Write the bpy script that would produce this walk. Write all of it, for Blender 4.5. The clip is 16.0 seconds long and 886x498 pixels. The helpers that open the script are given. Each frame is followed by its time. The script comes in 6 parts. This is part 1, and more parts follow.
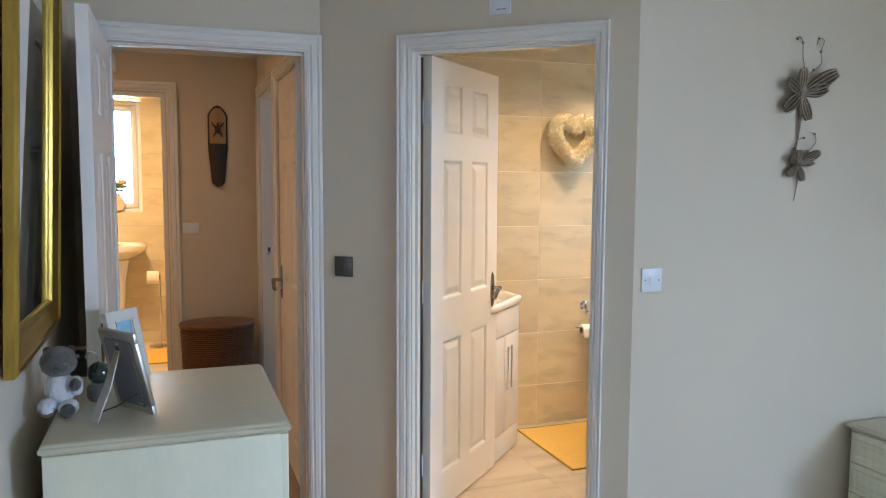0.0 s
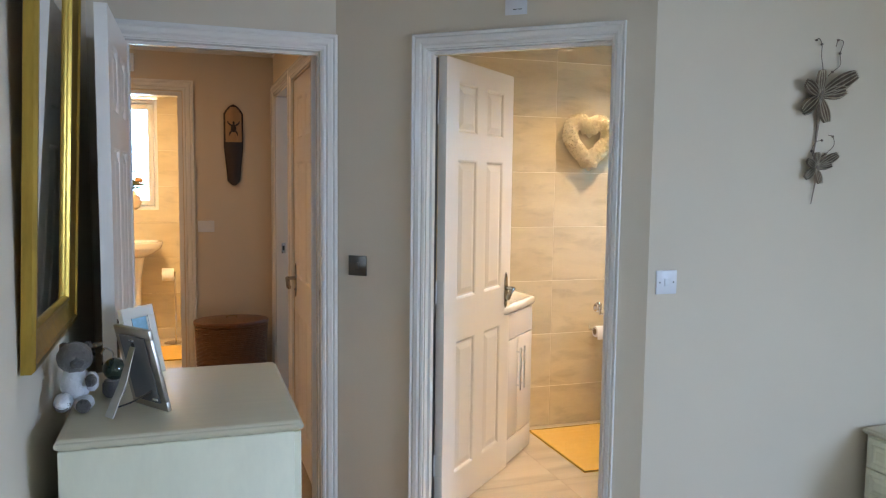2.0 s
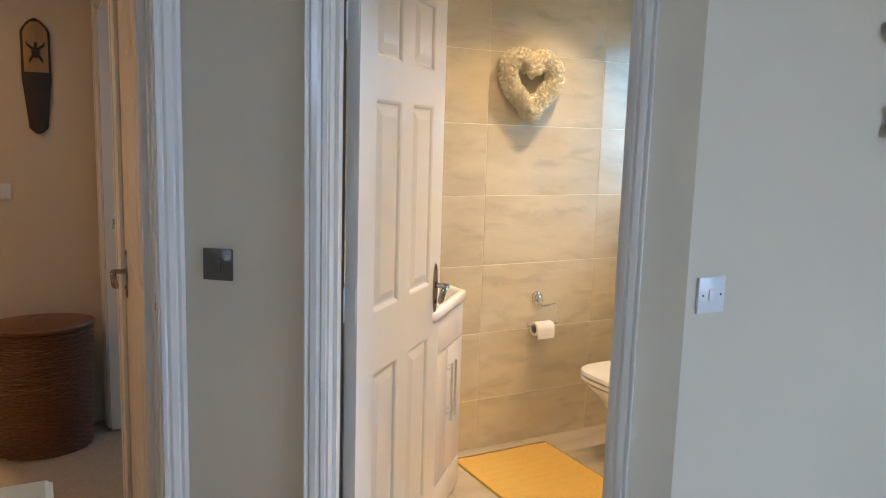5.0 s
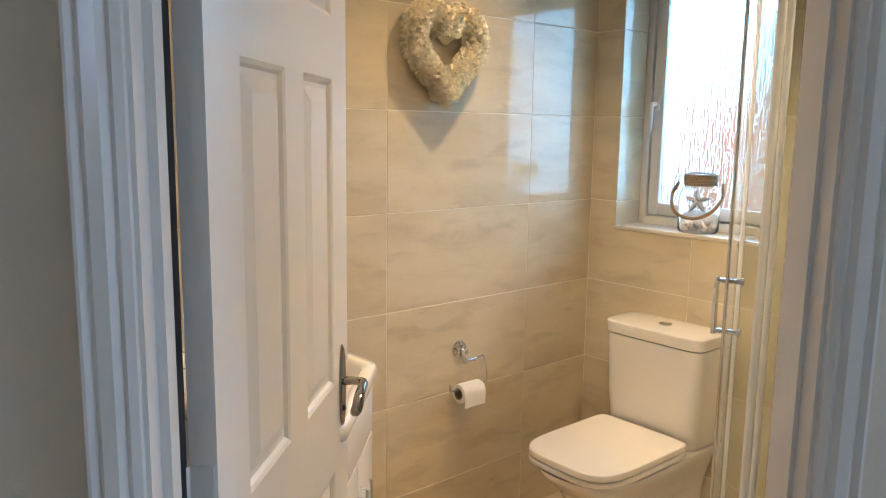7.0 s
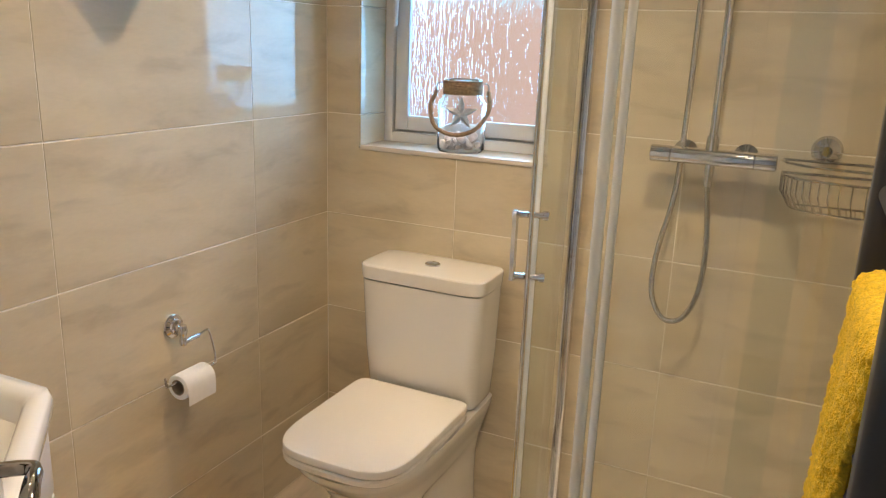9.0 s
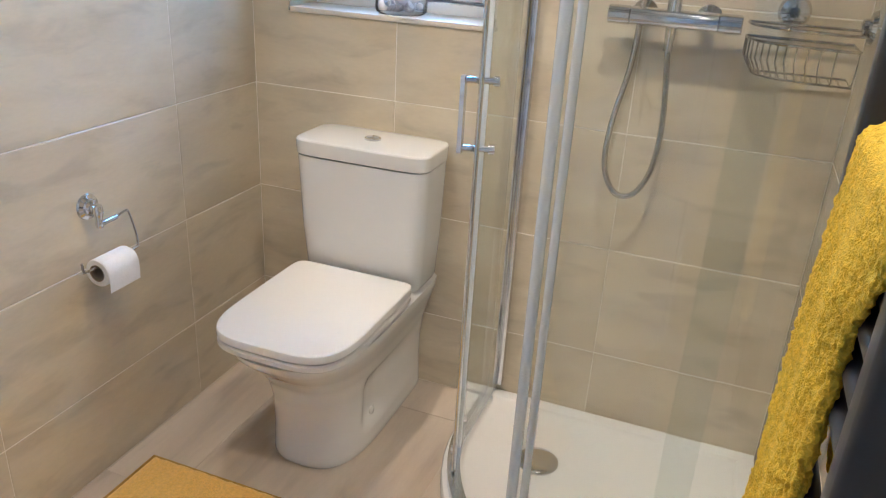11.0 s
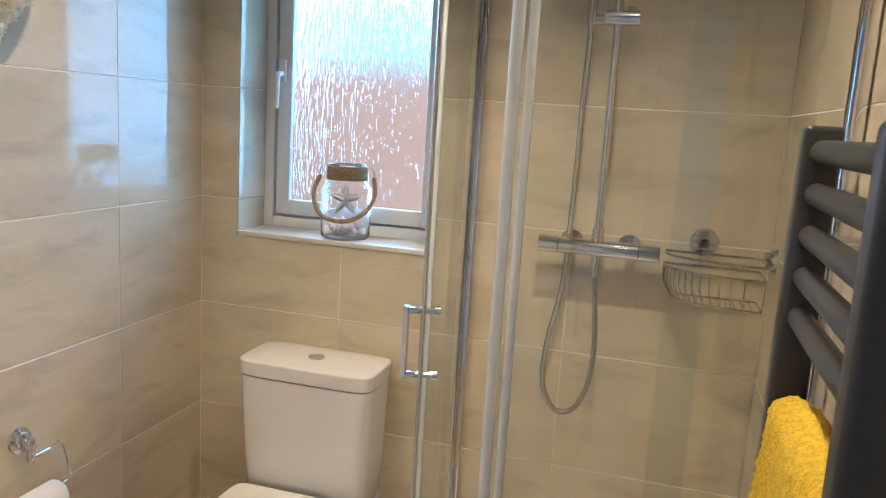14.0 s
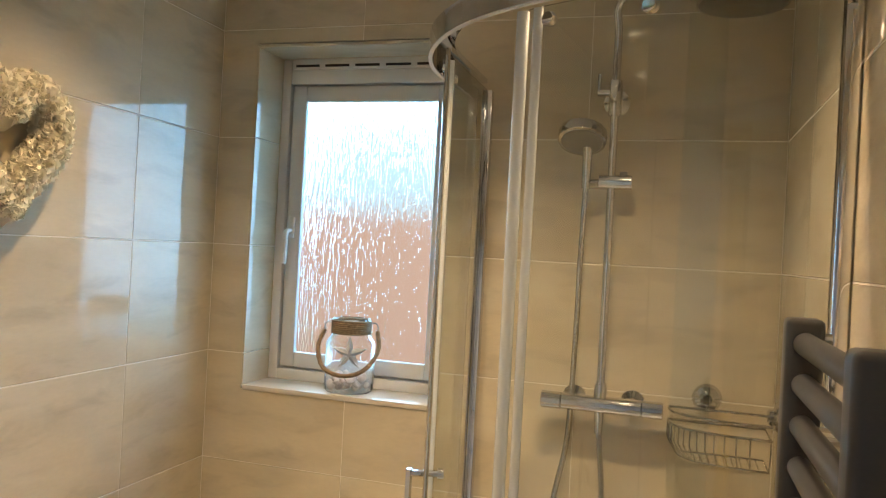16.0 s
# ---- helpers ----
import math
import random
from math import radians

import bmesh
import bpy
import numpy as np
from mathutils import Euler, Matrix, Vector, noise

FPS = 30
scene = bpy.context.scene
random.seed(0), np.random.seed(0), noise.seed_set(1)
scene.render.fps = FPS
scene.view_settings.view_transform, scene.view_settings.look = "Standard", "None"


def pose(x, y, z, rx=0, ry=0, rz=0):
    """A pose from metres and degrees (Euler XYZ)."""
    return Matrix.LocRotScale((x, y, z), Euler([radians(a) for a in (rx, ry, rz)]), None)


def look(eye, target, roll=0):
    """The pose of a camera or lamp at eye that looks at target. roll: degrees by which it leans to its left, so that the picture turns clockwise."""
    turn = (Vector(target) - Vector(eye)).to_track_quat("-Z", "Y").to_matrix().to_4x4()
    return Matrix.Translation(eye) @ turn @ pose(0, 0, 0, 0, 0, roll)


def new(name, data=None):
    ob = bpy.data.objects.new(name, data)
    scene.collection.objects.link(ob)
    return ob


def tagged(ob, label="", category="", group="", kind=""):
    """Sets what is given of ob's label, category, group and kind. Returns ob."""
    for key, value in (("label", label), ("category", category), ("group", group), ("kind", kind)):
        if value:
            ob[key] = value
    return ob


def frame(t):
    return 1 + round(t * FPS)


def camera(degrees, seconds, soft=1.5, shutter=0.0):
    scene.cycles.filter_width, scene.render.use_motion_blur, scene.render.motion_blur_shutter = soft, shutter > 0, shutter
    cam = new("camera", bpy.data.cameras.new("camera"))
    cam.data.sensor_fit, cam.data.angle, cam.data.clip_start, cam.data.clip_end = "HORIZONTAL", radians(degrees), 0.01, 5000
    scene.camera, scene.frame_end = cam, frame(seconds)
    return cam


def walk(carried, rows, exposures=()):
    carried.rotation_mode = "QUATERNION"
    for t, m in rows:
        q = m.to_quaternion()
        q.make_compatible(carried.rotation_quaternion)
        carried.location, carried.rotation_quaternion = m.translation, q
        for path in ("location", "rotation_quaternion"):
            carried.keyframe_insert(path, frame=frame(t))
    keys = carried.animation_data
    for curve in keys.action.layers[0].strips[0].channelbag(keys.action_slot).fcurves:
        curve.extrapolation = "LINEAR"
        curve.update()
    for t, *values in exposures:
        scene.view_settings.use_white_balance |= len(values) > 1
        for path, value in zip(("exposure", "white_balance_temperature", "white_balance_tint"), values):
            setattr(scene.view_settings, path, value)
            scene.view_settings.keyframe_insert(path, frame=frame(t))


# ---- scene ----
cam = camera(60.4, 16.0, soft=1.15)
METRES, EYE, TILT, LEAN, TURN = 3.4, 1.5, 0.0, 0.0, -19.5
ROWS = [
    (0.0, 0.0, 0.0, 0.0, 0.03, -5.07, -0.29),
    (0.5, 0.0001, -0.0033, 0.0007, 1.38, -4.64, -0.32),
    (1.0, 0.0004, -0.0036, 0.0009, 1.5, -4.56, -0.58),
    (1.5, 0.0001, -0.0021, 0.0007, 1.2, -4.75, -0.69),
    (2.0, -0.0005, 0.0001, 0.0, 1.08, -5.08, -0.71),
    (2.5, -0.0015, 0.0048, -0.0011, 0.6, -5.57, -0.73),
    (3.0, -0.0063, 0.0309, -0.0044, -0.86, -6.36, -0.98),
    (3.5, -0.0297, 0.096, -0.0044, -4.07, -7.25, -1.12),
    (6.0, -0.0195, 0.5148, -0.0026, -11.21, -8.55, -2.08),
    (6.5, -0.0211, 0.5972, -0.0026, -14.82, -8.66, -1.93),
    (7.0, -0.0343, 0.6758, 0.0006, -20.94, -8.91, -0.8),
    (7.5, -0.0177, 0.7426, -0.0071, -24.82, -10.25, -0.92),
    (8.0, 0.0111, 0.7882, -0.0068, -27.85, -11.54, -1.65),
    (8.5, 0.0226, 0.8283, -0.0106, -35.53, -12.92, -1.63),
    (9.0, 0.0188, 0.8652, -0.0131, -44.71, -15.01, -2.02),
    (9.5, 0.0292, 0.8806, -0.0216, -47.46, -18.43, -2.95),
    (10.0, 0.0419, 0.8866, -0.0325, -47.49, -22.43, -3.18),
    (12.5, 0.0398, 0.896, -0.0273, -52.56, -21.28, -4.05),
    (13.0, 0.0374, 0.8945, -0.0179, -53.0, -17.35, -4.05),
    (13.5, 0.0346, 0.8922, -0.0067, -53.63, -13.09, -3.77),
    (14.0, 0.0316, 0.8901, 0.0012, -53.96, -9.64, -3.44),
    (14.5, 0.029, 0.8883, 0.0068, -53.98, -6.93, -3.27),
    (15.0, 0.0278, 0.8865, 0.0125, -54.06, -4.39, -3.15),
    (15.5, 0.0263, 0.8849, 0.0178, -53.86, -2.06, -3.01),
    (16.0, 0.0255, 0.8837, 0.0228, -53.56, 0.07, -3.01),
]
EXPOSURES = [(0, 0.50, 7250, 11), (3.5, 0.46, 7200, 11), (6, 0.26, 7000, 11), (7.5, -0.13, 6850, 10), (8.5, -0.33, 6550, 10), (9, -0.18, 6300, 10), (10.2, 0.05, 5550, 9), (12.3, 0.08, 4400, 9), (13, 0.0, 4700, 9), (14, -0.2, 5600, 9), (16, -0.30, 7050, 9)]
walk(cam, [(t, pose(0, 0, EYE, TILT, LEAN, TURN) @ pose(METRES * x, METRES * y, METRES * z, 90 + pitch, roll, yaw)) for t, x, y, z, yaw, pitch, roll in ROWS], EXPOSURES)

# ---- world and light ----
world = bpy.data.worlds.new("sky")
scene.world = world
world.use_nodes = True
wn = world.node_tree.nodes
sky = wn.new("ShaderNodeTexSky")
sky.sky_type, sky.sun_disc = "NISHITA", False
sky.sun_elevation, sky.sun_rotation = radians(38), radians(200)
world.node_tree.links.new(sky.outputs[0], wn["Background"].inputs[0])
wn["Background"].inputs[1].default_value = 0.12


def lamp(name, kind, m, watts, colour, size=0.1, size_y=None, cone=None):
    data = bpy.data.lights.new(name, kind)
    data.energy, data.color = watts, colour
    if kind == "AREA":
        data.size = size
        data.shape = "DISK"
        if size_y:
            data.shape, data.size_y = "RECTANGLE", size_y
    else:
        data.shadow_soft_size = size
    if cone:
        data.spot_size, data.spot_blend = radians(cone), 1.0
    ob = new(name, data)
    ob.matrix_world = m
    return ob


sun_data = bpy.data.lights.new("sun", "SUN")
sun_data.energy, sun_data.angle, sun_data.color = 5.0, radians(0.6), (1.0, 0.95, 0.88)
new("sun", sun_data).matrix_world = look((0, 0, 0), (0.5, 0.8, -0.75))
WARM = (1.0, 0.73, 0.45)
ENSUITE_SPOTS = [(2.42, 2.98), (1.80, 2.98), (2.40, 3.72), (1.80, 3.72)]
for (sx, sy), watts in zip(ENSUITE_SPOTS, (54, 27, 43, 18)):
    lamp("downlight_lamp", "SPOT", look((sx, sy, 2.338), (sx, sy, 0)), watts, WARM, 0.020, cone=114)
# daylight of the bedroom window, beside and behind the walker
lamp("window_daylight", "AREA", look((3.97, -1.3, 1.375), (2.97, -1.3, 0.25)), 160, (0.372, 0.592, 1.0), 1.6, 1.3)
lamp("hall_lamp", "AREA", look((-0.75, 4.3, 2.29), (-0.75, 4.3, 0)), 4.8, (1.0, 0.58, 0.28), 0.28)
lamp("bathroom_lamp", "AREA", look((-0.45, 6.3, 2.33), (-0.45, 6.3, 0)), 30, (1.0, 0.68, 0.34), 0.3)
lamp("landing_daylight", "AREA", look((1.9, 5.1, 1.5), (0.6, 4.7, 1.3)), 5, (0.38, 0.60, 1.0), 0.9, 1.1)


# ---- materials ----
def nodes_of(name):
    m = bpy.data.materials.new(name)
    m.use_nodes = True
    return m, m.node_tree.nodes, m.node_tree.links, m.node_tree.nodes["Principled BSDF"]


def mat(name, rgb, rough=0.5, metal=0.0, vary=0.08, scale=6.0, bump=0.0, bump_scale=80.0, stretch=(1, 1, 1), rnd=0.0, spec=0.5, sheen=0.0, coat=0.0):
    """A plain surface with large and small variation of its colour and a fine relief."""
    m, n, l, p = nodes_of(name)
    tc, mp = n.new("ShaderNodeTexCoord"), n.new("ShaderNodeMapping")
    mp.inputs["Scale"].default_value = stretch
    l.new(tc.outputs["Object"], mp.inputs[0])
    big, fine = n.new("ShaderNodeTexNoise"), n.new("ShaderNodeTexNoise")
    big.inputs["Scale"].default_value, big.inputs["Detail"].default_value = scale, 4
    fine.inputs["Scale"].default_value, fine.inputs["Detail"].default_value = bump_scale, 3
    l.new(mp.outputs[0], big.inputs[0]), l.new(mp.outputs[0], fine.inputs[0])
    add = n.new("ShaderNodeMath")
    add.operation = "ADD"
    l.new(big.outputs[0], add.inputs[0])
    sc = n.new("ShaderNodeMath")
    sc.operation, sc.inputs[1].default_value = "MULTIPLY", 0.35
    l.new(fine.outputs[0], sc.inputs[0]), l.new(sc.outputs[0], add.inputs[1])
    ramp = n.new("ShaderNodeMapRange")
    ramp.inputs["From Min"].default_value, ramp.inputs["From Max"].default_value = 0.35, 1.0
    ramp.inputs["To Min"].default_value, ramp.inputs["To Max"].default_value = 1 - vary, 1 + vary
    l.new(add.outputs[0], ramp.inputs[0])
    hsv = n.new("ShaderNodeHueSaturation")
    hsv.inputs["Color"].default_value = (*rgb, 1)
    if rnd:
        info, rr, mul = n.new("ShaderNodeObjectInfo"), n.new("ShaderNodeMapRange"), n.new("ShaderNodeMath")
        rr.inputs["To Min"].default_value, rr.inputs["To Max"].default_value = 1 - rnd, 1 + rnd
        mul.operation = "MULTIPLY"
        l.new(info.outputs["Random"], rr.inputs[0]), l.new(rr.outputs[0], mul.inputs[0]), l.new(ramp.outputs[0], mul.inputs[1])
        l.new(mul.outputs[0], hsv.inputs["Value"])
    else:
        l.new(ramp.outputs[0], hsv.inputs["Value"])
    l.new(hsv.outputs[0], p.inputs["Base Color"])
    p.inputs["Metallic"].default_value = metal
    p.inputs["Specular IOR Level"].default_value = spec
    rg = n.new("ShaderNodeMapRange")
    rg.inputs["To Min"].default_value, rg.inputs["To Max"].default_value = rough * 0.85, min(1, rough * 1.15)
    l.new(big.outputs[0], rg.inputs[0]), l.new(rg.outputs[0], p.inputs["Roughness"])
    if bump:
        b = n.new("ShaderNodeBump")
        b.inputs["Strength"].default_value, b.inputs["Distance"].default_value = 1.0, bump
        l.new(fine.outputs[0], b.inputs["Height"]), l.new(b.outputs[0], p.inputs["Normal"])
    if sheen:
        p.inputs["Sheen Weight"].default_value = sheen
    if coat:
        p.inputs["Coat Weight"].default_value, p.inputs["Coat Roughness"].default_value = coat, 0.08
    return m


def stone_tile(name, light, dark, rough, stretch):
    """Cream limestone-look porcelain: drifting bands and darker veins along the tile, each tile shifted."""
    m, n, l, p = nodes_of(name)
    tc, mp, info = n.new("ShaderNodeTexCoord"), n.new("ShaderNodeMapping"), n.new("ShaderNodeObjectInfo")
    mp.inputs["Scale"].default_value = stretch
    shift, cmb = n.new("ShaderNodeVectorMath"), n.new("ShaderNodeCombineXYZ")
    tm = n.new("ShaderNodeMath")
    tm.operation, tm.inputs[1].default_value = "MULTIPLY", 37.0
    l.new(info.outputs["Random"], tm.inputs[0])
    for i in range(3):
        l.new(tm.outputs[0], cmb.inputs[i])
    l.new(tc.outputs["Object"], mp.inputs[0]), l.new(mp.outputs[0], shift.inputs[0]), l.new(cmb.outputs[0], shift.inputs[1])
    big, vein, fine = (n.new("ShaderNodeTexNoise") for _ in range(3))
    for tex, s, d, dist in ((big, 1.5, 7, 0.4), (vein, 3.2, 10, 0.45), (fine, 30, 6, 0.4)):
        tex.inputs["Scale"].default_value, tex.inputs["Detail"].default_value, tex.inputs["Distortion"].default_value = s, d, dist
        l.new(shift.outputs[0], tex.inputs[0])
    cr = n.new("ShaderNodeValToRGB")
    cr.color_ramp.elements[0].position, cr.color_ramp.elements[0].color = 0.30, (*dark, 1)
    cr.color_ramp.elements[1].position, cr.color_ramp.elements[1].color = 0.62, (*light, 1)
    l.new(big.outputs[0], cr.inputs[0])
    vr = n.new("ShaderNodeMapRange")
    vr.inputs["From Min"].default_value, vr.inputs["From Max"].default_value = 0.32, 0.47
    vr.inputs["To Min"].default_value, vr.inputs["To Max"].default_value = 0.86, 1.0
    l.new(vein.outputs[0], vr.inputs[0])
    fr = n.new("ShaderNodeMapRange")
    fr.inputs["To Min"].default_value, fr.inputs["To Max"].default_value = 0.95, 1.05
    l.new(fine.outputs[0], fr.inputs[0])
    mul, hsv = n.new("ShaderNodeMath"), n.new("ShaderNodeHueSaturation")
    mul.operation = "MULTIPLY"
    l.new(vr.outputs[0], mul.inputs[0]), l.new(fr.outputs[0], mul.inputs[1])
    l.new(mul.outputs[0], hsv.inputs["Value"]), l.new(cr.outputs[0], hsv.inputs["Color"])
    l.new(hsv.outputs[0], p.inputs["Base Color"])
    p.inputs["Roughness"].default_value = rough
    p.inputs["Specular IOR Level"].default_value = 0.33
    b = n.new("ShaderNodeBump")
    b.inputs["Strength"].default_value, b.inputs["Distance"].default_value = 0.5, 0.0006
    l.new(vein.outputs[0], b.inputs["Height"]), l.new(b.outputs[0], p.inputs["Normal"])
    return m


def glass(name, tint=(1, 1, 1), rough=0.0, ior=1.45, streak=0.0):
    m, n, l, p = nodes_of(name)
    p.inputs["Base Color"].default_value = (*tint, 1)
    p.inputs["Transmission Weight"].default_value = 1.0
    p.inputs["Roughness"].default_value, p.inputs["IOR"].default_value = rough, ior
    if streak:
        tc, mp = n.new("ShaderNodeTexCoord"), n.new("ShaderNodeMapping")
        mp.inputs["Scale"].default_value = (1, 1, 0.13)
        l.new(tc.outputs["Object"], mp.inputs[0])
        a, c = n.new("ShaderNodeTexNoise"), n.new("ShaderNodeTexVoronoi")
        a.inputs["Scale"].default_value, a.inputs["Detail"].default_value = 230, 2
        c.inputs["Scale"].default_value = 150
        l.new(mp.outputs[0], a.inputs[0]), l.new(mp.outputs[0], c.inputs[0])
        add = n.new("ShaderNodeMath")
        add.operation = "ADD"
        l.new(a.outputs[0], add.inputs[0]), l.new(c.outputs[0], add.inputs[1])
        b = n.new("ShaderNodeBump")
        b.inputs["Strength"].default_value, b.inputs["Distance"].default_value = 1.0, streak
        l.new(add.outputs[0], b.inputs["Height"]), l.new(b.outputs[0], p.inputs["Normal"])
    return m


def glow(name, rgb, strength):
    m, n, l, p = nodes_of(name)
    p.inputs["Base Color"].default_value = (*rgb, 1)
    p.inputs["Emission Color"].default_value, p.inputs["Emission Strength"].default_value = (*rgb, 1), strength
    return m


WALL_PAINT = mat("magnolia_paint", (0.67, 0.595, 0.485), 0.75, vary=0.03, scale=1.5, bump=0.0004, bump_scale=220)
WALL_PAINT_HALL = mat("cream_paint", (0.66, 0.57, 0.46), 0.75, vary=0.03, scale=1.5, bump=0.0004, bump_scale=220)
CEILING_PAINT = mat("ceiling_white", (0.78, 0.77, 0.74), 0.85, vary=0.02, bump=0.0006, bump_scale=150)
GLOSS_WHITE = mat("white_gloss_paint", (0.78, 0.77, 0.75), 0.22, vary=0.03, scale=3, bump=0.00015, bump_scale=60, stretch=(1, 1, 0.15))
DOOR_WHITE = mat("white_door_skin", (0.80, 0.78, 0.75), 0.30, vary=0.025, scale=4, bump=0.00025, bump_scale=140, stretch=(1, 1, 0.06))
HALL_DOOR = mat("cream_door_skin", (0.80, 0.75, 0.69), 0.35, vary=0.04, scale=4, bump=0.0003, bump_scale=140, stretch=(1, 1, 0.06))
TILE = stone_tile("limestone_wall_tile", (0.68, 0.605, 0.465), (0.57, 0.495, 0.365), 0.055, (1.5, 4.6, 1.0))
FLOOR_TILE = stone_tile("limestone_floor_tile", (0.62, 0.54, 0.44), (0.48, 0.40, 0.31), 0.28, (0.8, 4.0, 1.0))
FLOOR_GROUT = mat("beige_floor_grout", (0.52, 0.45, 0.36), 0.85, vary=0.08, bump=0.0003, bump_scale=300)
GROUT = mat("cream_grout", (0.84, 0.79, 0.70), 0.8, vary=0.05, bump=0.0003, bump_scale=300)
CERAMIC = mat("white_ceramic", (0.83, 0.82, 0.80), 0.07, vary=0.012, scale=2, coat=0.5)
SEAT_PLASTIC = mat("white_seat_plastic", (0.84, 0.82, 0.80), 0.16, vary=0.012, scale=3)
ACRYLIC = mat("white_tray_acrylic", (0.80, 0.79, 0.77), 0.18, vary=0.03, scale=4, bump=0.0002, bump_scale=90)
# the dark bedroom that the handles mirror is put into this base colour
HANDLE_CHROME = mat("dark_handle_chrome", (0.30, 0.28, 0.26), 0.12, 1.0, vary=0.2, scale=30)
# base colour darkened in place of the dark reflections that the wires lack
DARKENED_CHROME = mat("darkened_chrome", (0.62, 0.60, 0.58), 0.10, 1.0, vary=0.25, scale=40)
CHROME = mat("polished_chrome", (0.74, 0.75, 0.78), 0.06, 1.0, vary=0.02, scale=8)
BRUSHED = mat("satin_aluminium", (0.74, 0.79, 0.86), 0.24, 1.0, vary=0.05, scale=30, stretch=(1, 1, 0.05))
HOSE = mat("chrome_hose", (0.62, 0.62, 0.62), 0.25, 1.0, vary=0.25, scale=300)
ANTHRACITE = mat("anthracite_enamel", (0.052, 0.052, 0.056), 0.38, vary=0.10, scale=12, bump=0.0001, bump_scale=300)
TOWEL = mat("mustard_terry", (0.88, 0.60, 0.03), 0.98, vary=0.28, scale=160, bump=0.003, bump_scale=420)
MAT_YELLOW = mat("mustard_bath_mat", (0.80, 0.50, 0.10), 0.95, vary=0.15, scale=120, bump=0.003, bump_scale=240, sheen=0.3)
UPVC = mat("white_upvc", (0.78, 0.79, 0.80), 0.30, vary=0.02, scale=4)
RUBBER = mat("black_gasket", (0.02, 0.02, 0.022), 0.6, vary=0.1)
OBSCURE = glass("rain_glass", (0.97, 1.0, 0.99), 0.02, 1.30, 0.0018)
SHOWER_GLASS = glass("shower_glass", (0.91, 0.95, 0.95), 0.0, 1.45)
CLEAR_GLASS = glass("jar_glass", (0.97, 0.985, 1.0), 0.0, 1.45)
VANITY_WHITE = mat("white_cabinet_lacquer", (0.80, 0.78, 0.76), 0.25, vary=0.02, scale=3, bump=0.0001, bump_scale=90)
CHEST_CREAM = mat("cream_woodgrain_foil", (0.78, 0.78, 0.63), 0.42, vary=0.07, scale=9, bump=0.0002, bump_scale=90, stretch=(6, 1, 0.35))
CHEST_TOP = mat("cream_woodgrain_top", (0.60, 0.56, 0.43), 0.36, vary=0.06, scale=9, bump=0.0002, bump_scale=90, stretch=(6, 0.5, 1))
GILT = mat("gold_leaf", (0.50, 0.34, 0.08), 0.30, 1.0, vary=0.25, scale=25, bump=0.0006, bump_scale=120, stretch=(1, 1, 0.2))
MIRROR = mat("mirror_silver", (0.90, 0.91, 0.92), 0.015, 1.0, vary=0.0)
DARK_BRONZE = mat("dark_bronze_plate", (0.11, 0.10, 0.085), 0.42, 0.6, vary=0.08, scale=40)
SILVER = mat("brushed_silver", (0.56, 0.54, 0.49), 0.34, 1.0, vary=0.08, scale=40)
SEAL_STRIP = mat("pale_plastic_seal", (0.72, 0.76, 0.80), 0.22, vary=0.03, scale=20, stretch=(1, 1, 0.05))
PEWTER = mat("brushed_pewter", (0.34, 0.34, 0.33), 0.34, 1.0, vary=0.08, scale=40)
BRONZE = mat("antique_bronze", (0.25, 0.20, 0.16), 0.45, 0.85, vary=0.35, scale=40, bump=0.0008, bump_scale=140)
PLASTIC_WHITE = mat("white_switch_plastic", (0.74, 0.76, 0.80), 0.3, vary=0.015)
BLACK_PLASTIC = mat("black_plastic", (0.02, 0.02, 0.02), 0.4, vary=0.1)
PAPER = mat("toilet_tissue", (0.86, 0.85, 0.84), 0.95, vary=0.03, scale=60, bump=0.0005, bump_scale=220)
CARD = mat("cardboard", (0.36, 0.28, 0.20), 0.9, vary=0.12, scale=40)
PETAL = mat("ivory_fabric_petals", (0.93, 0.86, 0.70), 0.85, vary=0.06, scale=60)
pn, pl = PETAL.node_tree.nodes, PETAL.node_tree.links
pt, pm = pn.new("ShaderNodeBsdfTranslucent"), pn.new("ShaderNodeMixShader")
pt.inputs["Color"].default_value = (0.93, 0.86, 0.68, 1)
pm.inputs[0].default_value = 0.25
pl.new(pn["Principled BSDF"].outputs[0], pm.inputs[1]), pl.new(pt.outputs[0], pm.inputs[2])
pl.new(pm.outputs[0], pn["Material Output"].inputs[0])
ROPE = mat("jute_rope", (0.30, 0.21, 0.13), 0.9, vary=0.35, scale=120, bump=0.001, bump_scale=300)
WICKER = mat("brown_wicker", (0.15, 0.060, 0.027), 0.45, vary=0.30, scale=40, bump=0.001, bump_scale=120)
PLUSH = mat("grey_plush", (0.12, 0.11, 0.105), 0.95, vary=0.35, scale=90, bump=0.004, bump_scale=260, sheen=0.4)
PLUSH_WHITE = mat("white_plush", (0.72, 0.74, 0.78), 0.95, vary=0.08, scale=90, bump=0.003, bump_scale=240, sheen=0.4)
MASK_DARK = mat("dark_carved_wood", (0.035, 0.022, 0.018), 0.35, vary=0.3, scale=20, bump=0.0006, bump_scale=90)
MASK_LIGHT = mat("pale_carved_wood", (0.40, 0.24, 0.12), 0.45, vary=0.2, scale=20, stretch=(1, 1, 0.2))
STARFISH = mat("dried_starfish", (0.58, 0.56, 0.54), 0.9, vary=0.2, scale=80, bump=0.002, bump_scale=200)
SHELL = mat("sea_shells", (0.78, 0.70, 0.66), 0.5, vary=0.25, scale=60)
CARPET = mat("beige_carpet", (0.42, 0.33, 0.23), 0.98, vary=0.15, scale=60, bump=0.003, bump_scale=350)
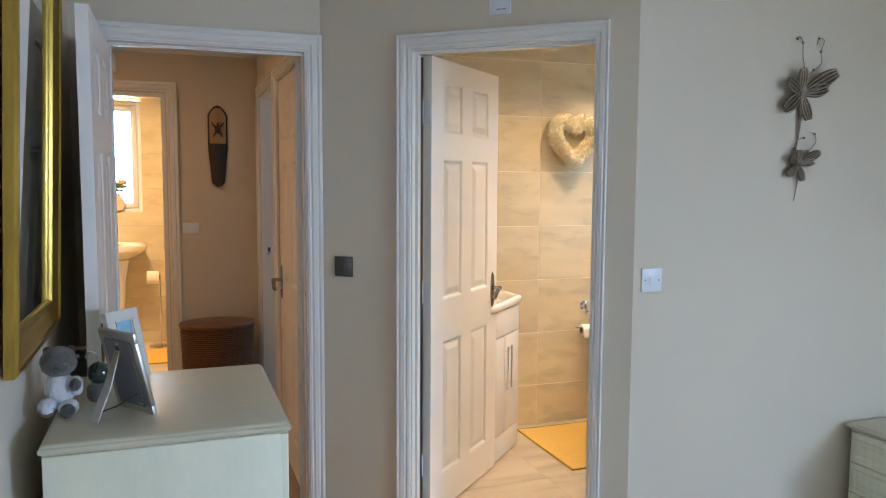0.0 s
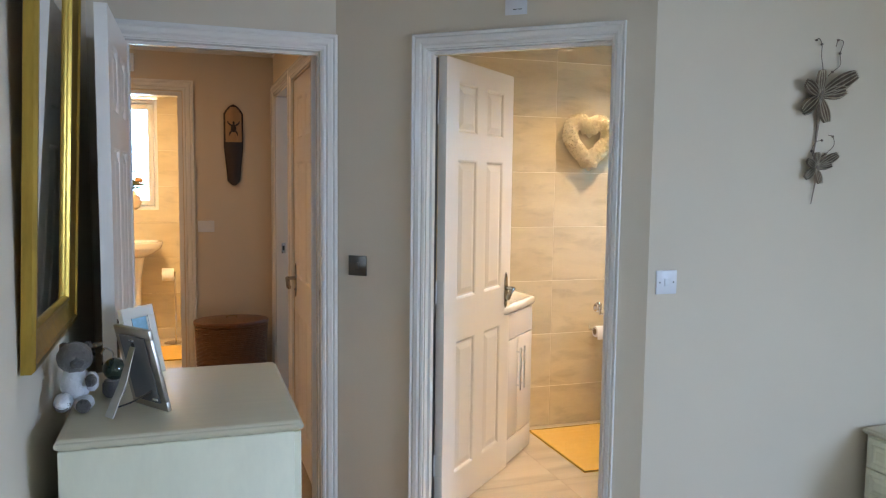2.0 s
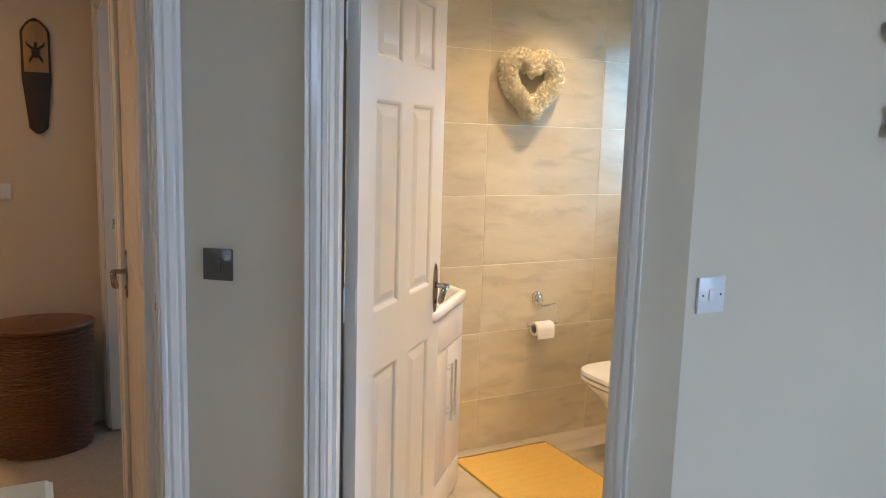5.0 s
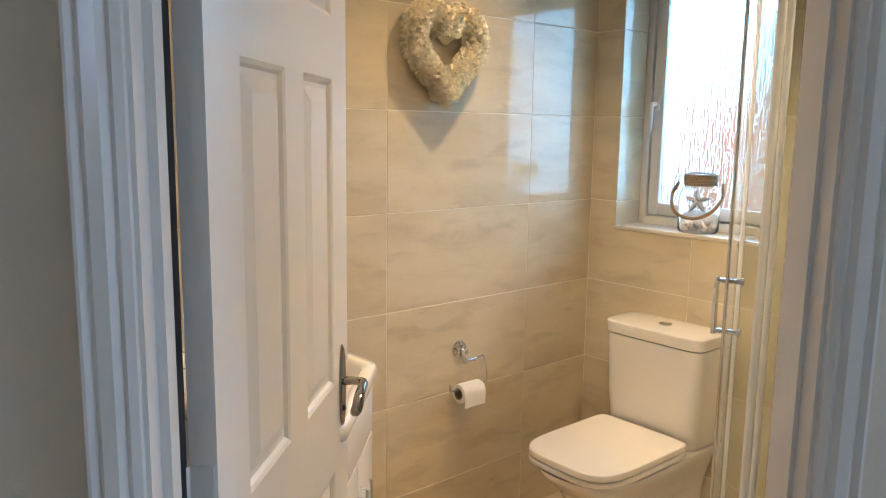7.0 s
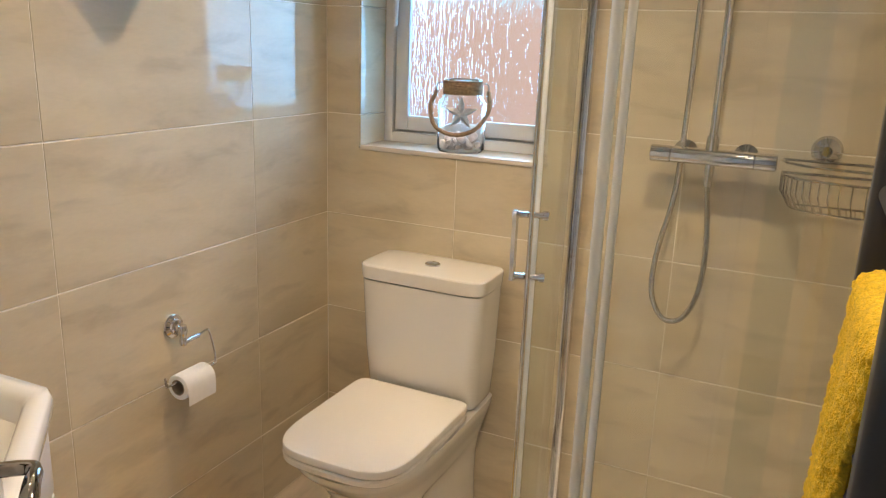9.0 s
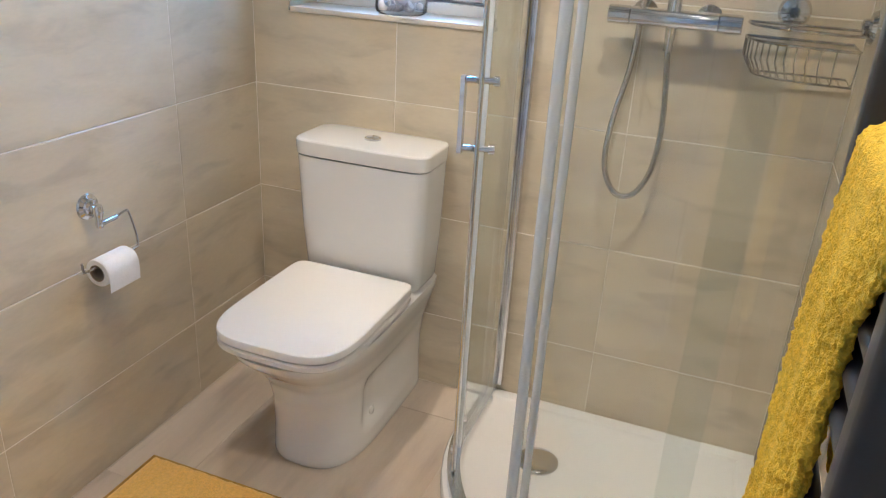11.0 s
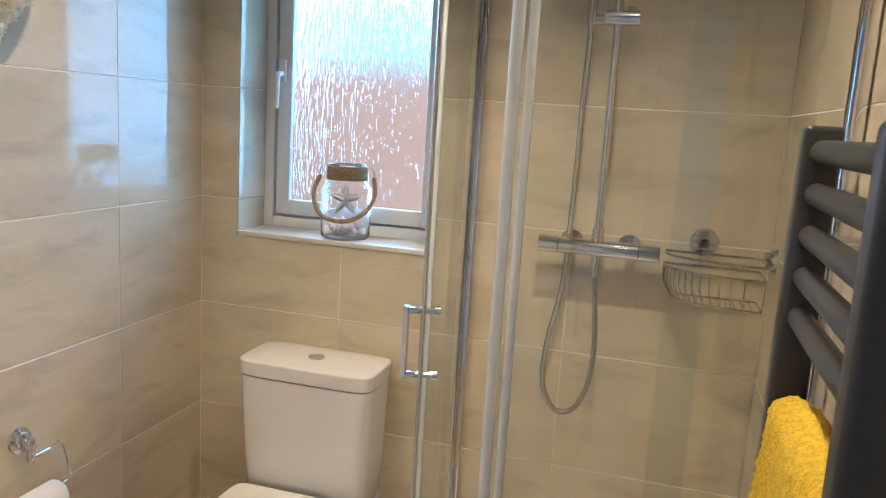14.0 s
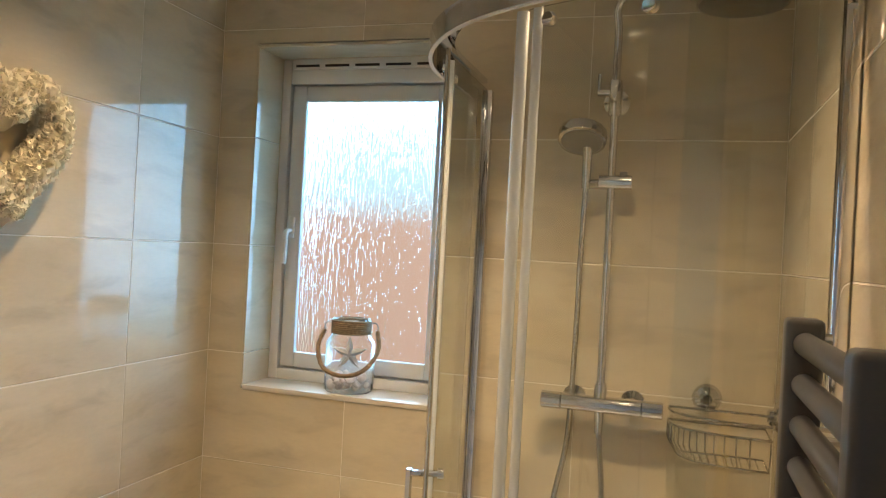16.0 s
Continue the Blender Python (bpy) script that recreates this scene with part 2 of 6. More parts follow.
BRICK = mat("red_brick", (0.62, 0.27, 0.16), 0.9, vary=0.18, scale=8, bump=0.002, bump_scale=60, rnd=0.2)
HEDGE_LEAF = mat("yellow_green_hedge_leaf", (0.30, 0.32, 0.09), 0.5, vary=0.3, scale=8)
LEAF = mat("green_leaf", (0.07, 0.14, 0.05), 0.5, vary=0.25, scale=20)
PEACH = mat("peach_silk_petal", (0.80, 0.42, 0.20), 0.8, vary=0.15, scale=30)
SKY_GLOW = glow("bright_sky", (0.28, 0.60, 1.0), 12.5)
BULB = glow("lit_bulb", (1.0, 0.80, 0.55), 30.0)
PHOTO = mat("photo_print", (0.26, 0.50, 0.66), 0.25, vary=0.35, scale=14)


# ---- mesh helpers ----
def bm_box(x0, x1, y0, y1, z0, z1, bm=None, m=None):
    bm = bm or bmesh.new()
    c = ((x0 + x1) / 2, (y0 + y1) / 2, (z0 + z1) / 2)
    t = Matrix.Translation(c) @ Matrix.Diagonal((abs(x1 - x0), abs(y1 - y0), abs(z1 - z0), 1))
    bmesh.ops.create_cube(bm, size=1, matrix=(m @ t) if m else t)
    return bm


def bevel(bm, r, seg=2):
    bmesh.ops.bevel(bm, geom=list(bm.edges), offset=r, segments=seg, profile=0.5, affect="EDGES", clamp_overlap=True)
    return bm


def rbox(x0, x1, y0, y1, z0, z1, r=0.004, seg=2):
    return bevel(bm_box(x0, x1, y0, y1, z0, z1), r, seg)


def prism(poly, z0, z1, bm=None):
    """An upright block over a plan polygon."""
    bm = bm or bmesh.new()
    lo = [bm.verts.new((x, y, z0)) for x, y in poly]
    hi = [bm.verts.new((x, y, z1)) for x, y in poly]
    k = len(poly)
    bm.faces.new(lo[::-1]), bm.faces.new(hi)
    for i in range(k):
        bm.faces.new((lo[i], lo[(i + 1) % k], hi[(i + 1) % k], hi[i]))
    bmesh.ops.recalc_face_normals(bm, faces=list(bm.faces))
    return bm


def loft(rings, bm=None, caps=True, close=True):
    bm = bm or bmesh.new()
    vs = [[bm.verts.new(p) for p in ring] for ring in rings]
    k = len(vs[0])
    for a, b in zip(vs, vs[1:]):
        for i in range(k if close else k - 1):
            bm.faces.new((a[i], a[(i + 1) % k], b[(i + 1) % k], b[i]))
    if caps:
        bm.faces.new(vs[0][::-1]), bm.faces.new(vs[-1])
    bmesh.ops.recalc_face_normals(bm, faces=list(bm.faces))
    return bm


def lathe(profile, m=None, seg=24, caps=True):
    """(radius, height) rows turned round the z axis."""
    m = m or Matrix()
    rings = [[m @ Vector((r * math.cos(2 * math.pi * i / seg), r * math.sin(2 * math.pi * i / seg), z)) for i in range(seg)] for r, z in profile]
    return loft(rings, caps=caps)


def tube(points, r, seg=8, bm=None, closed=False, caps=True):
    """A round bar along points; r may be a list."""
    pts = [Vector(p) for p in points]
    k = len(pts)
    up, rings = None, []
    for i, p in enumerate(pts):
        a = pts[(i - 1) % k] if closed or i else pts[0]
        b = pts[(i + 1) % k] if closed or i < k - 1 else pts[-1]
        d = (b - a).normalized()
        if up is None:
            up = d.orthogonal().normalized()
        up = (up - d * up.dot(d)).normalized()
        side = d.cross(up)
        rad = r[i] if isinstance(r, (list, tuple)) else r
        rings.append([p + rad * (math.cos(2 * math.pi * j / seg) * up + math.sin(2 * math.pi * j / seg) * side) for j in range(seg)])
    if closed:
        rings.append(rings[0])
    return loft(rings, bm, caps=caps and not closed)


def smooth_path(points, n=8):
    """Catmull-Rom through points."""
    p = [Vector(q) for q in points]
    p = [2 * p[0] - p[1]] + p + [2 * p[-1] - p[-2]]
    out = []
    for i in range(1, len(p) - 2):
        for j in range(n):
            t = j / n
            a, b, c, d = p[i - 1], p[i], p[i + 1], p[i + 2]
            out.append(0.5 * (2 * b + (c - a) * t + (2 * a - 5 * b + 4 * c - d) * t * t + (3 * b - a - 3 * c + d) * t ** 3))
    return out + [p[-2]]


def oval(cx, cy, z, a, b, power=2.0, seg=40):
    out = []
    for i in range(seg):
        t = 2 * math.pi * i / seg
        c, s = math.cos(t), math.sin(t)
        out.append((cx + a * math.copysign(abs(c) ** (2 / power), c), cy + b * math.copysign(abs(s) ** (2 / power), s), z))
    return out


def part(name, bm, material, parent=None, label="", smooth=True, m=None, angle=35):
    """Links a bmesh as one mesh object under a thing or a part."""
    me = bpy.data.meshes.new(name)
    if m:
        bm.transform(m)
    bm.to_mesh(me)
    bm.free()
    me.materials.append(material)
    if smooth:
        me.shade_smooth()
        me.set_sharp_from_angle(angle=radians(angle))
    ob = new(name, me)
    if parent:
        ob.parent = parent
    if label:
        ob["label"] = label
    return ob


def thing(name, m, label, category, group="", kind=""):
    ob = new(name)
    ob.empty_display_size = 0.05
    ob.matrix_world = m
    return tagged(ob, label, category, group, kind)


def slab(bm, a, b, nx, ny, z0, z1):
    """A wall piece from plan point a to b, thick by the vector (nx, ny)."""
    return prism([a, b, (b[0] + nx, b[1] + ny), (a[0] + nx, a[1] + ny)], z0, z1, bm)


# ---- the plan ----
CEIL = 2.38
LEFT_X = -0.372          # mirror wall
DOOR_Y = 3.336           # wall of the hall door, bedroom face
HEART_Y = 4.165          # tiled wall with the wreath
WIN_X = 3.125            # tiled wall with the window
LOW_Y = 2.55             # tiled wall behind the radiator
BED_Y = 2.45             # bedroom face of the same wall
AX, AY = 0.613, 3.336    # where the slanting wall begins
DX, DY, NX, NY = 0.754, -0.657, 0.657, 0.754
DIAG = Matrix(((DX, NX, 0, AX), (DY, NY, 0, AY), (0, 0, 1, 0), (0, 0, 0, 1)))  # x along the slanting wall, y into the shower room
S0, S1, SEND = 0.437, 1.188, 1.349
HEAD = 2.035
ENS_X = 0.905
HALL_X, HALL_Y = 0.545, 5.26


def on_diag(s, o):
    return (AX + DX * s + NX * o, AY + DY * s + NY * o)


def wall(name, bm, material, label):
    return tagged(part(name, bm, material, smooth=False), label, "wall", kind="structure")


# bedroom
bm = bmesh.new()
slab(bm, (LEFT_X - 0.1, -2.3), (LEFT_X, -2.3), 0, DOOR_Y + 2.3, 0, CEIL)
wall("wall_west", bm, WALL_PAINT, "plain magnolia painted bedroom wall with a gilt mirror")
L0, L1 = -0.232, 0.545   # opening to the hall
bm = bmesh.new()
slab(bm, (LEFT_X - 0.1, DOOR_Y), (L0 - 0.025, DOOR_Y), 0, 0.1, 0, CEIL)
slab(bm, (L0 - 0.025, DOOR_Y), (L1 + 0.025, DOOR_Y), 0, 0.1, HEAD + 0.041, CEIL)
slab(bm, (L1 + 0.025, DOOR_Y), (AX, DOOR_Y), 0, 0.1, 0, CEIL)
wall("wall_north", bm, WALL_PAINT, "magnolia painted wall round the hall doorway")
bm = bmesh.new()
slab(bm, on_diag(0, 0), on_diag(S0 - 0.025, 0), NX * 0.1, NY * 0.1, 0, CEIL)
slab(bm, on_diag(S0 - 0.025, 0), on_diag(S1 + 0.025, 0), NX * 0.1, NY * 0.1, HEAD + 0.025, CEIL)
slab(bm, on_diag(S1 + 0.025, 0), on_diag(SEND, 0), NX * 0.1, NY * 0.1, 0, CEIL)
wall("wall_diagonal", bm, WALL_PAINT, "slanting magnolia painted wall round the shower room doorway")
fx, fy = on_diag(SEND, 0)
bm = bmesh.new()
slab(bm, (fx, BED_Y), (4.1, BED_Y), 0, LOW_Y - 0.008 - BED_Y, 0, CEIL)
wall("wall_butterflies", bm, WALL_PAINT, "long magnolia painted bedroom wall with metal butterflies")
EW0, EW1, EZ0, EZ1 = -2.15, -0.45, 0.70, 2.05   # bedroom window
bm = bmesh.new()
slab(bm, (4.0, -2.3), (4.1, -2.3), 0, EW0 + 2.3, 0, CEIL)
slab(bm, (4.0, EW1), (4.1, EW1), 0, BED_Y - EW1, 0, CEIL)
slab(bm, (4.0, EW0), (4.1, EW0), 0, EW1 - EW0, 0, EZ0)
slab(bm, (4.0, EW0), (4.1, EW0), 0, EW1 - EW0, EZ1, CEIL)
wall("wall_east", bm, WALL_PAINT, "magnolia painted wall with the bedroom window")
bm = bmesh.new()
slab(bm, (LEFT_X, -2.3), (4.0, -2.3), 0, 0.1, 0, CEIL)
wall("wall_south", bm, WALL_PAINT, "plain magnolia painted bedroom wall")
bm = bm_box(LEFT_X - 0.1, 4.1, -2.3, DOOR_Y + 0.05, -0.15, -0.012)
bm_box(-2.6, 3.4, DOOR_Y + 0.05, 7.75, -0.15, -0.012, bm)
tagged(part("floor", bm, CARPET, smooth=False), "beige cut-pile carpet through bedroom and hall", "floor", kind="structure")
bm = bm_box(LEFT_X - 0.1, 4.1, -2.3, DOOR_Y + 0.05, CEIL, CEIL + 0.1)
bm_box(-2.6, 3.4, DOOR_Y + 0.05, 7.75, CEIL, CEIL + 0.1, bm)
tagged(part("ceiling", bm, CEILING_PAINT, smooth=False), "white painted plaster ceiling", "ceiling", kind="structure")


def cove(name, a, b, nx, ny, r=0.075):
    """Plaster coving from a to b along the ceiling, out by (nx, ny)."""
    rings = []
    for p in (a, b):
        rings.append([(p[0] + nx * u, p[1] + ny * u, CEIL - 0.001 - v) for u, v in [(0.0, 0.0), (r, 0.0), (r, 0.012), (r * 0.62, r * 0.25), (r * 0.25, r * 0.62), (0.012, r), (0.0, r)]])
    return tagged(part(name, loft(rings), CEILING_PAINT), "white plaster coving along the ceiling", "coving", kind="structure")


cove("trim_coving", (LEFT_X, DOOR_Y - 0.001), (AX, DOOR_Y - 0.001), 0, -1)
cove("trim_coving", on_diag(0, -0.001), on_diag(SEND, -0.001), -NX, -NY)
cove("trim_coving", (fx, BED_Y - 0.001), (4.0, BED_Y - 0.001), 0, -1)

# hall
bm = bmesh.new()
slab(bm, (-2.5, HALL_Y), (-0.80, HALL_Y), 0, 0.1, 0, CEIL)
slab(bm, (-0.80, HALL_Y), (-0.035, HALL_Y), 0, 0.1, HEAD + 0.02, CEIL)
slab(bm, (-0.035, HALL_Y), (HALL_X, HALL_Y), 0, 0.1, 0, CEIL)
wall("wall_hall_north", bm, WALL_PAINT_HALL, "cream painted hall wall with a carved mask")
H0, H1 = 4.38, 5.14      # opening to the next room
bm = bmesh.new()
slab(bm, (HALL_X, DOOR_Y + 0.1), (HALL_X, 3.52), 0.1, 0, 0, CEIL)
slab(bm, (HALL_X, 3.52), (HALL_X, 4.24), 0.1, 0, HEAD, CEIL)
slab(bm, (HALL_X, 4.24), (HALL_X, H0), 0.1, 0, 0, CEIL)
slab(bm, (HALL_X, H0), (HALL_X, H1), 0.1, 0, HEAD, CEIL)
slab(bm, (HALL_X, H1), (HALL_X, HALL_Y + 0.1), 0.1, 0, 0, CEIL)
wall("wall_hall_east", bm, WALL_PAINT_HALL, "cream painted hall wall with two doorways")
bm = bmesh.new()
slab(bm, (-2.6, DOOR_Y + 0.1), (-2.5, DOOR_Y + 0.1), 0, 1.95, 0, CEIL)
slab(bm, (-2.6, DOOR_Y), (LEFT_X - 0.1, DOOR_Y), 0, 0.1, 0, CEIL)
wall("wall_hall_west", bm, WALL_PAINT_HALL, "plain cream hall wall")
bm = bmesh.new()
slab(bm, (HALL_X + 0.1, 5.9), (3.0, 5.9), 0, 0.1, 0, CEIL)
slab(bm, (2.3, HEART_Y + 0.12), (2.3, 5.9), 0.1, 0, 0, CEIL)
wall("wall_next_room", bm, WALL_PAINT, "plain pale wall of the next room")
cove("trim_coving", (-2.5, HALL_Y - 0.001), (HALL_X, HALL_Y - 0.001), 0, -1)
cove("trim_coving", (HALL_X - 0.001, DOOR_Y + 0.1), (HALL_X - 0.001, HALL_Y), -1, 0)

# bathroom beyond the hall
BATH_Y = 7.5
bm = bmesh.new()
BW0, BW1, BZ0, BZ1 = -0.90, -0.265, 1.205, 2.21
slab(bm, (-2.5, BATH_Y), (BW0, BATH_Y), 0, 0.22, 0, CEIL)
slab(bm, (BW0, BATH_Y), (BW1, BATH_Y), 0, 0.22, 0, BZ0)
slab(bm, (BW0, BATH_Y), (BW1, BATH_Y), 0, 0.22, BZ1, CEIL)
slab(bm, (BW1, BATH_Y), (0.5, BATH_Y), 0, 0.22, 0, CEIL)
bath_wall = wall("wall_bath_north", bm, GROUT, "bathroom window wall clad in cream tiles")
bm = bmesh.new()
slab(bm, (0.4, HALL_Y + 0.1), (0.4, BATH_Y), 0.1, 0, 0, CEIL)
slab(bm, (-1.9, HALL_Y + 0.1), (-1.9, BATH_Y), -0.1, 0, 0, CEIL)
wall("wall_bath_sides", bm, WALL_PAINT_HALL, "cream bathroom side walls")

# shower room shells, behind the tiles
WY0, WY1, WZ0, WZ1 = 3.425, 4.045, 1.135, 2.165
T = 0.009
G = 0.0012
bm = bmesh.new()
slab(bm, (ENS_X - 0.1, HEART_Y + G), (WIN_X + 0.3, HEART_Y + G), 0, 0.1, 0, CEIL)
heart_wall = wall("wall_wreath", bm, GROUT, "glossy cream tiled wall with a heart wreath")
bm = bmesh.new()
slab(bm, (WIN_X + G, LOW_Y - 0.1), (WIN_X + G, WY0), 0.26, 0, 0, CEIL)
slab(bm, (WIN_X + G, WY1), (WIN_X + G, HEART_Y + G), 0.26, 0, 0, CEIL)
slab(bm, (WIN_X + G, WY0), (WIN_X + G, WY1), 0.26, 0, 0, WZ0 - T)
slab(bm, (WIN_X + G, WY0), (WIN_X + G, WY1), 0.26, 0, WZ1 + T, CEIL)
window_wall = wall("wall_window", bm, GROUT, "glossy cream tiled wall with the shower and window")
bm = bmesh.new()
prism([on_diag(SEND, 0.1), (WIN_X, on_diag(SEND, 0.1)[1]), (WIN_X, LOW_Y - G), (on_diag(SEND, 0.1)[0], LOW_Y - G)], 0, CEIL, bm) if LOW_Y - G - on_diag(SEND, 0.1)[1] > 0.002 else slab(bm, (1.70, LOW_Y - 0.006), (WIN_X, LOW_Y - 0.006), 0, 0.006 - G, 0, CEIL)
low_wall = wall("wall_radiator", bm, GROUT, "cream tiled wall behind the dark radiator")
bm = bmesh.new()
slab(bm, (ENS_X, on_diag(0.3, 0.1)[1] + 0.085), (ENS_X, HEART_Y), -0.1, 0, 0, CEIL)
wall("wall_shower_west", bm, GROUT, "plain cream wall behind the open door")


# ---- doorways and doors ----
def architrave(name, m, w, h, side, label, wide=0.066, far_leg=1.0):
    """Moulded casing round an opening w by h; local x along the wall, y out of the wall by side, z up."""
    prof = [(0.0, 0.0), (0.0, 0.010), (0.010, 0.014), (0.016, 0.011), (0.024, 0.018), (0.040, 0.020), (0.046, 0.016), (0.054, 0.022), (wide - 0.002, 0.022), (wide, 0.018), (wide, 0.0)]
    rings = []
    for cx, cz, kx, kz in ((0, 0, -1, 0), (0, h, -1, 1), (w, h, far_leg, 1), (w, 0, far_leg, 0)):
        rings.append([m @ Vector((cx + kx * (0.006 + u), side * (v + 0.0005), cz + kz * (0.006 + u))) for u, v in prof])
    return tagged(part(name, loft(rings), GLOSS_WHITE, angle=25), label, "door frame", kind="structure")


def lining(name, m, w, h, depth, stop_at, label):
    """Jambs and head of an opening, with a planted door stop."""
    bm = bmesh.new()
    bm_box(-0.025, 0, -0.002, depth + 0.002, 0, h + 0.025, bm, m)
    bm_box(w, w + 0.025, -0.002, depth + 0.002, 0, h + 0.025, bm, m)
    bm_box(0, w, -0.002, depth + 0.002, h, h + 0.025, bm, m)
    s0, s1 = stop_at
    bm_box(0, 0.012, s0, s1, 0, h, bm, m)
    bm_box(w - 0.006, w, s0, s1, 0, h, bm, m)
    bm_box(0.012, w - 0.006, s0, s1, h - 0.012, h, bm, m)
    return tagged(part(name, bm, GLOSS_WHITE, smooth=False), label, "door frame", kind="structure")


def panel_door(name, w, h, material, label, m, thick=0.038, handle_side=1, lever=HANDLE_CHROME):
    """Six-panel moulded door; local x from hinge to latch, y across, z up from the floor gap."""
    door = thing(name, m, label, "door")
    stile, mid = 0.115 * w / 0.72, 0.10 * w / 0.72
    xs = [stile, (w - mid) / 2, (w + mid) / 2, w - stile]
    rows = [(0.165, 0.775), (0.965, 1.588), (1.705, 1.925)]
    bm = bmesh.new()
    for side in (0, 1):
        y = thick if side else 0.0
        out = 1 if side else -1
        xc = [0, xs[0], xs[1], xs[2], xs[3], w]
        zc = [0] + [v for r in rows for v in r] + [h]
        for i in range(5):
            for j in range(len(zc) - 1):
                x0, x1, z0, z1 = xc[i], xc[i + 1], zc[j], zc[j + 1]
                if i in (1, 3) and j % 2 == 1:
                    loops = []
                    for d, e in ((0, 0), (0.007, -0.003), (0.012, -0.009), (0.020, -0.009), (0.046, -0.001), (0.050, -0.001)):
                        loops.append([bm.verts.new((x, y + out * e, z)) for x, z in ((x0 + d, z0 + d), (x1 - d, z0 + d), (x1 - d, z1 - d), (x0 + d, z1 - d))])
                    for a, b in zip(loops, loops[1:]):
                        for q in range(4):
                            bm.faces.new((a[q], a[(q + 1) % 4], b[(q + 1) % 4], b[q]))
                    bm.faces.new(loops[-1])
                else:
                    bm.faces.new([bm.verts.new((x, y, z)) for x, z in ((x0, z0), (x1, z0), (x1, z1), (x0, z1))])
    for x0, x1, z0, z1 in ((0, 0, 0, h), (w, w, 0, h)):
        bm.faces.new([bm.verts.new(v) for v in ((x0, 0, z0), (x0, thick, z0), (x0, thick, z1), (x0, 0, z1))])
    for z in (0, h):
        bm.faces.new([bm.verts.new(v) for v in ((0, 0, z), (w, 0, z), (w, thick, z), (0, thick, z))])
    bmesh.ops.remove_doubles(bm, verts=list(bm.verts), dist=0.0002)
    bmesh.ops.recalc_face_normals(bm, faces=list(bm.faces))
    part("leaf", bm, material, door, smooth=False)
    hx, hz = w - 0.056, 0.925 * h / 1.98
    for side, on in ((-1, 0.0), (1, thick)):
        outline = [(math.copysign(0.021 * (1 + 0.10 * math.cos(6 * t)), 1) * math.cos(t), 0.088 * (1 + 0.05 * math.cos(4 * t)) * math.sin(t)) for t in [2 * math.pi * i / 32 for i in range(32)]]
        outline = [(math.copysign(min(abs(a), 0.020), a), b) for a, b in outline]
        rings = [[(hx + a * k, on + side * d, hz + b * k) for a, b in outline] for k, d in ((1, 0), (1, 0.003), (0.92, 0.006))]
        plate = part("handle_plate", loft(rings), lever, door, "patterned chrome back plate")
        y1 = on + side * 0.052
        pts = smooth_path([(hx, on + side * 0.004, hz + 0.012), (hx, on + side * 0.036, hz + 0.012), (hx - 0.010, y1, hz + 0.013), (hx - 0.032, y1, hz + 0.009), (hx - 0.058, y1, hz - 0.004), (hx - 0.076, y1, hz - 0.020), (hx - 0.070, y1 - side * 0.006, hz - 0.030), (hx - 0.060, y1 - side * 0.008, hz - 0.026)], 5)
        part("lever", tube(pts, [0.0095 if i < 10 else 0.0080 + 0.0035 * math.sin(math.pi * (i - 10) / (len(pts) - 10)) for i in range(len(pts))], 12), lever, door, "curved chrome lever")
        part("keyhole", lathe([(0.006, 0), (0.006, 0.004), (0.003, 0.005)], Matrix.Translation((hx, on + side * 0.005, hz - 0.05)) @ Matrix.Rotation(radians(-90 * side), 4, "X"), 12), BLACK_PLASTIC, door)
    for hz2 in (0.23, 0.99, 1.75):
        bm = bm_box(-0.0025, -0.0004, 0.004, thick - 0.004, hz2 * h / 1.98 - 0.05, hz2 * h / 1.98 + 0.05)
        hinge = part("hinge", bm, GLOSS_WHITE, door, "painted steel hinge", smooth=False)
        part("knuckle", lathe([(0.006, -0.05), (0.006, 0.05)], Matrix.Translation((-0.004, thick + 0.004, hz2 * h / 1.98)), 10), GLOSS_WHITE, hinge)
    return door


M_DIAG = DIAG @ pose(S0, 0, 0)
W_EN = S1 - S0
lining("door_frame_1", M_DIAG, W_EN, HEAD, 0.1, (0.03, 0.058), "white gloss lining of the shower room doorway")
architrave("trim_architrave_1", M_DIAG, W_EN, HEAD, -1, "white moulded architrave round the shower room doorway", wide=0.060, far_leg=0.80)
# open shower room door: hinge on the inner edge
LEAF_ANGLE = 84.3
hx0, hy0 = on_diag(S0 + 0.004, 0.1)
diag_deg = math.degrees(math.atan2(DY, DX))
panel_door("shower_room_door", 0.715, 2.02, DOOR_WHITE, "white six-panel door standing open into the shower room",
           pose(hx0, hy0, 0.008, 0, 0, diag_deg + LEAF_ANGLE) @ pose(0.004, -0.040, 0))
M_LEFT = pose(L0, DOOR_Y, 0)
HEAD_L = HEAD + 0.016
# black strip put in for the dark gap between leaf and jamb
seal = part("door_gap_shade", bm_box(0.0006, 0.005, 0.060, 0.099, 0.0, HEAD - 0.014, None, M_DIAG), RUBBER, bpy.data.objects["door_frame_1"], "black strip standing for the dark gap beside the hinges", smooth=False)
lining("door_frame_2", M_LEFT, L1 - L0, HEAD_L, 0.1, (0.045, 0.072), "white gloss lining of the hall doorway")
architrave("trim_architrave_2", M_LEFT, L1 - L0, HEAD_L, -1, "white moulded architrave round the hall doorway")
panel_door("bedroom_door", 0.735, 2.02, DOOR_WHITE, "white six-panel bedroom door folded back beside the mirror",
           pose(L0 + 0.010, DOOR_Y - 0.026, 0.008, 0, 0, -90.3) @ pose(0.0, -0.040, 0))
strike = thing("strike_plate", pose(L1 - 0.001, DOOR_Y + 0.025, 1.0), "steel strike plate let into the white door jamb", "strike plate")
part("plate", rbox(-0.0015, 0.0, -0.014, 0.014, -0.03, 0.03, 0.0005), BRUSHED, strike)
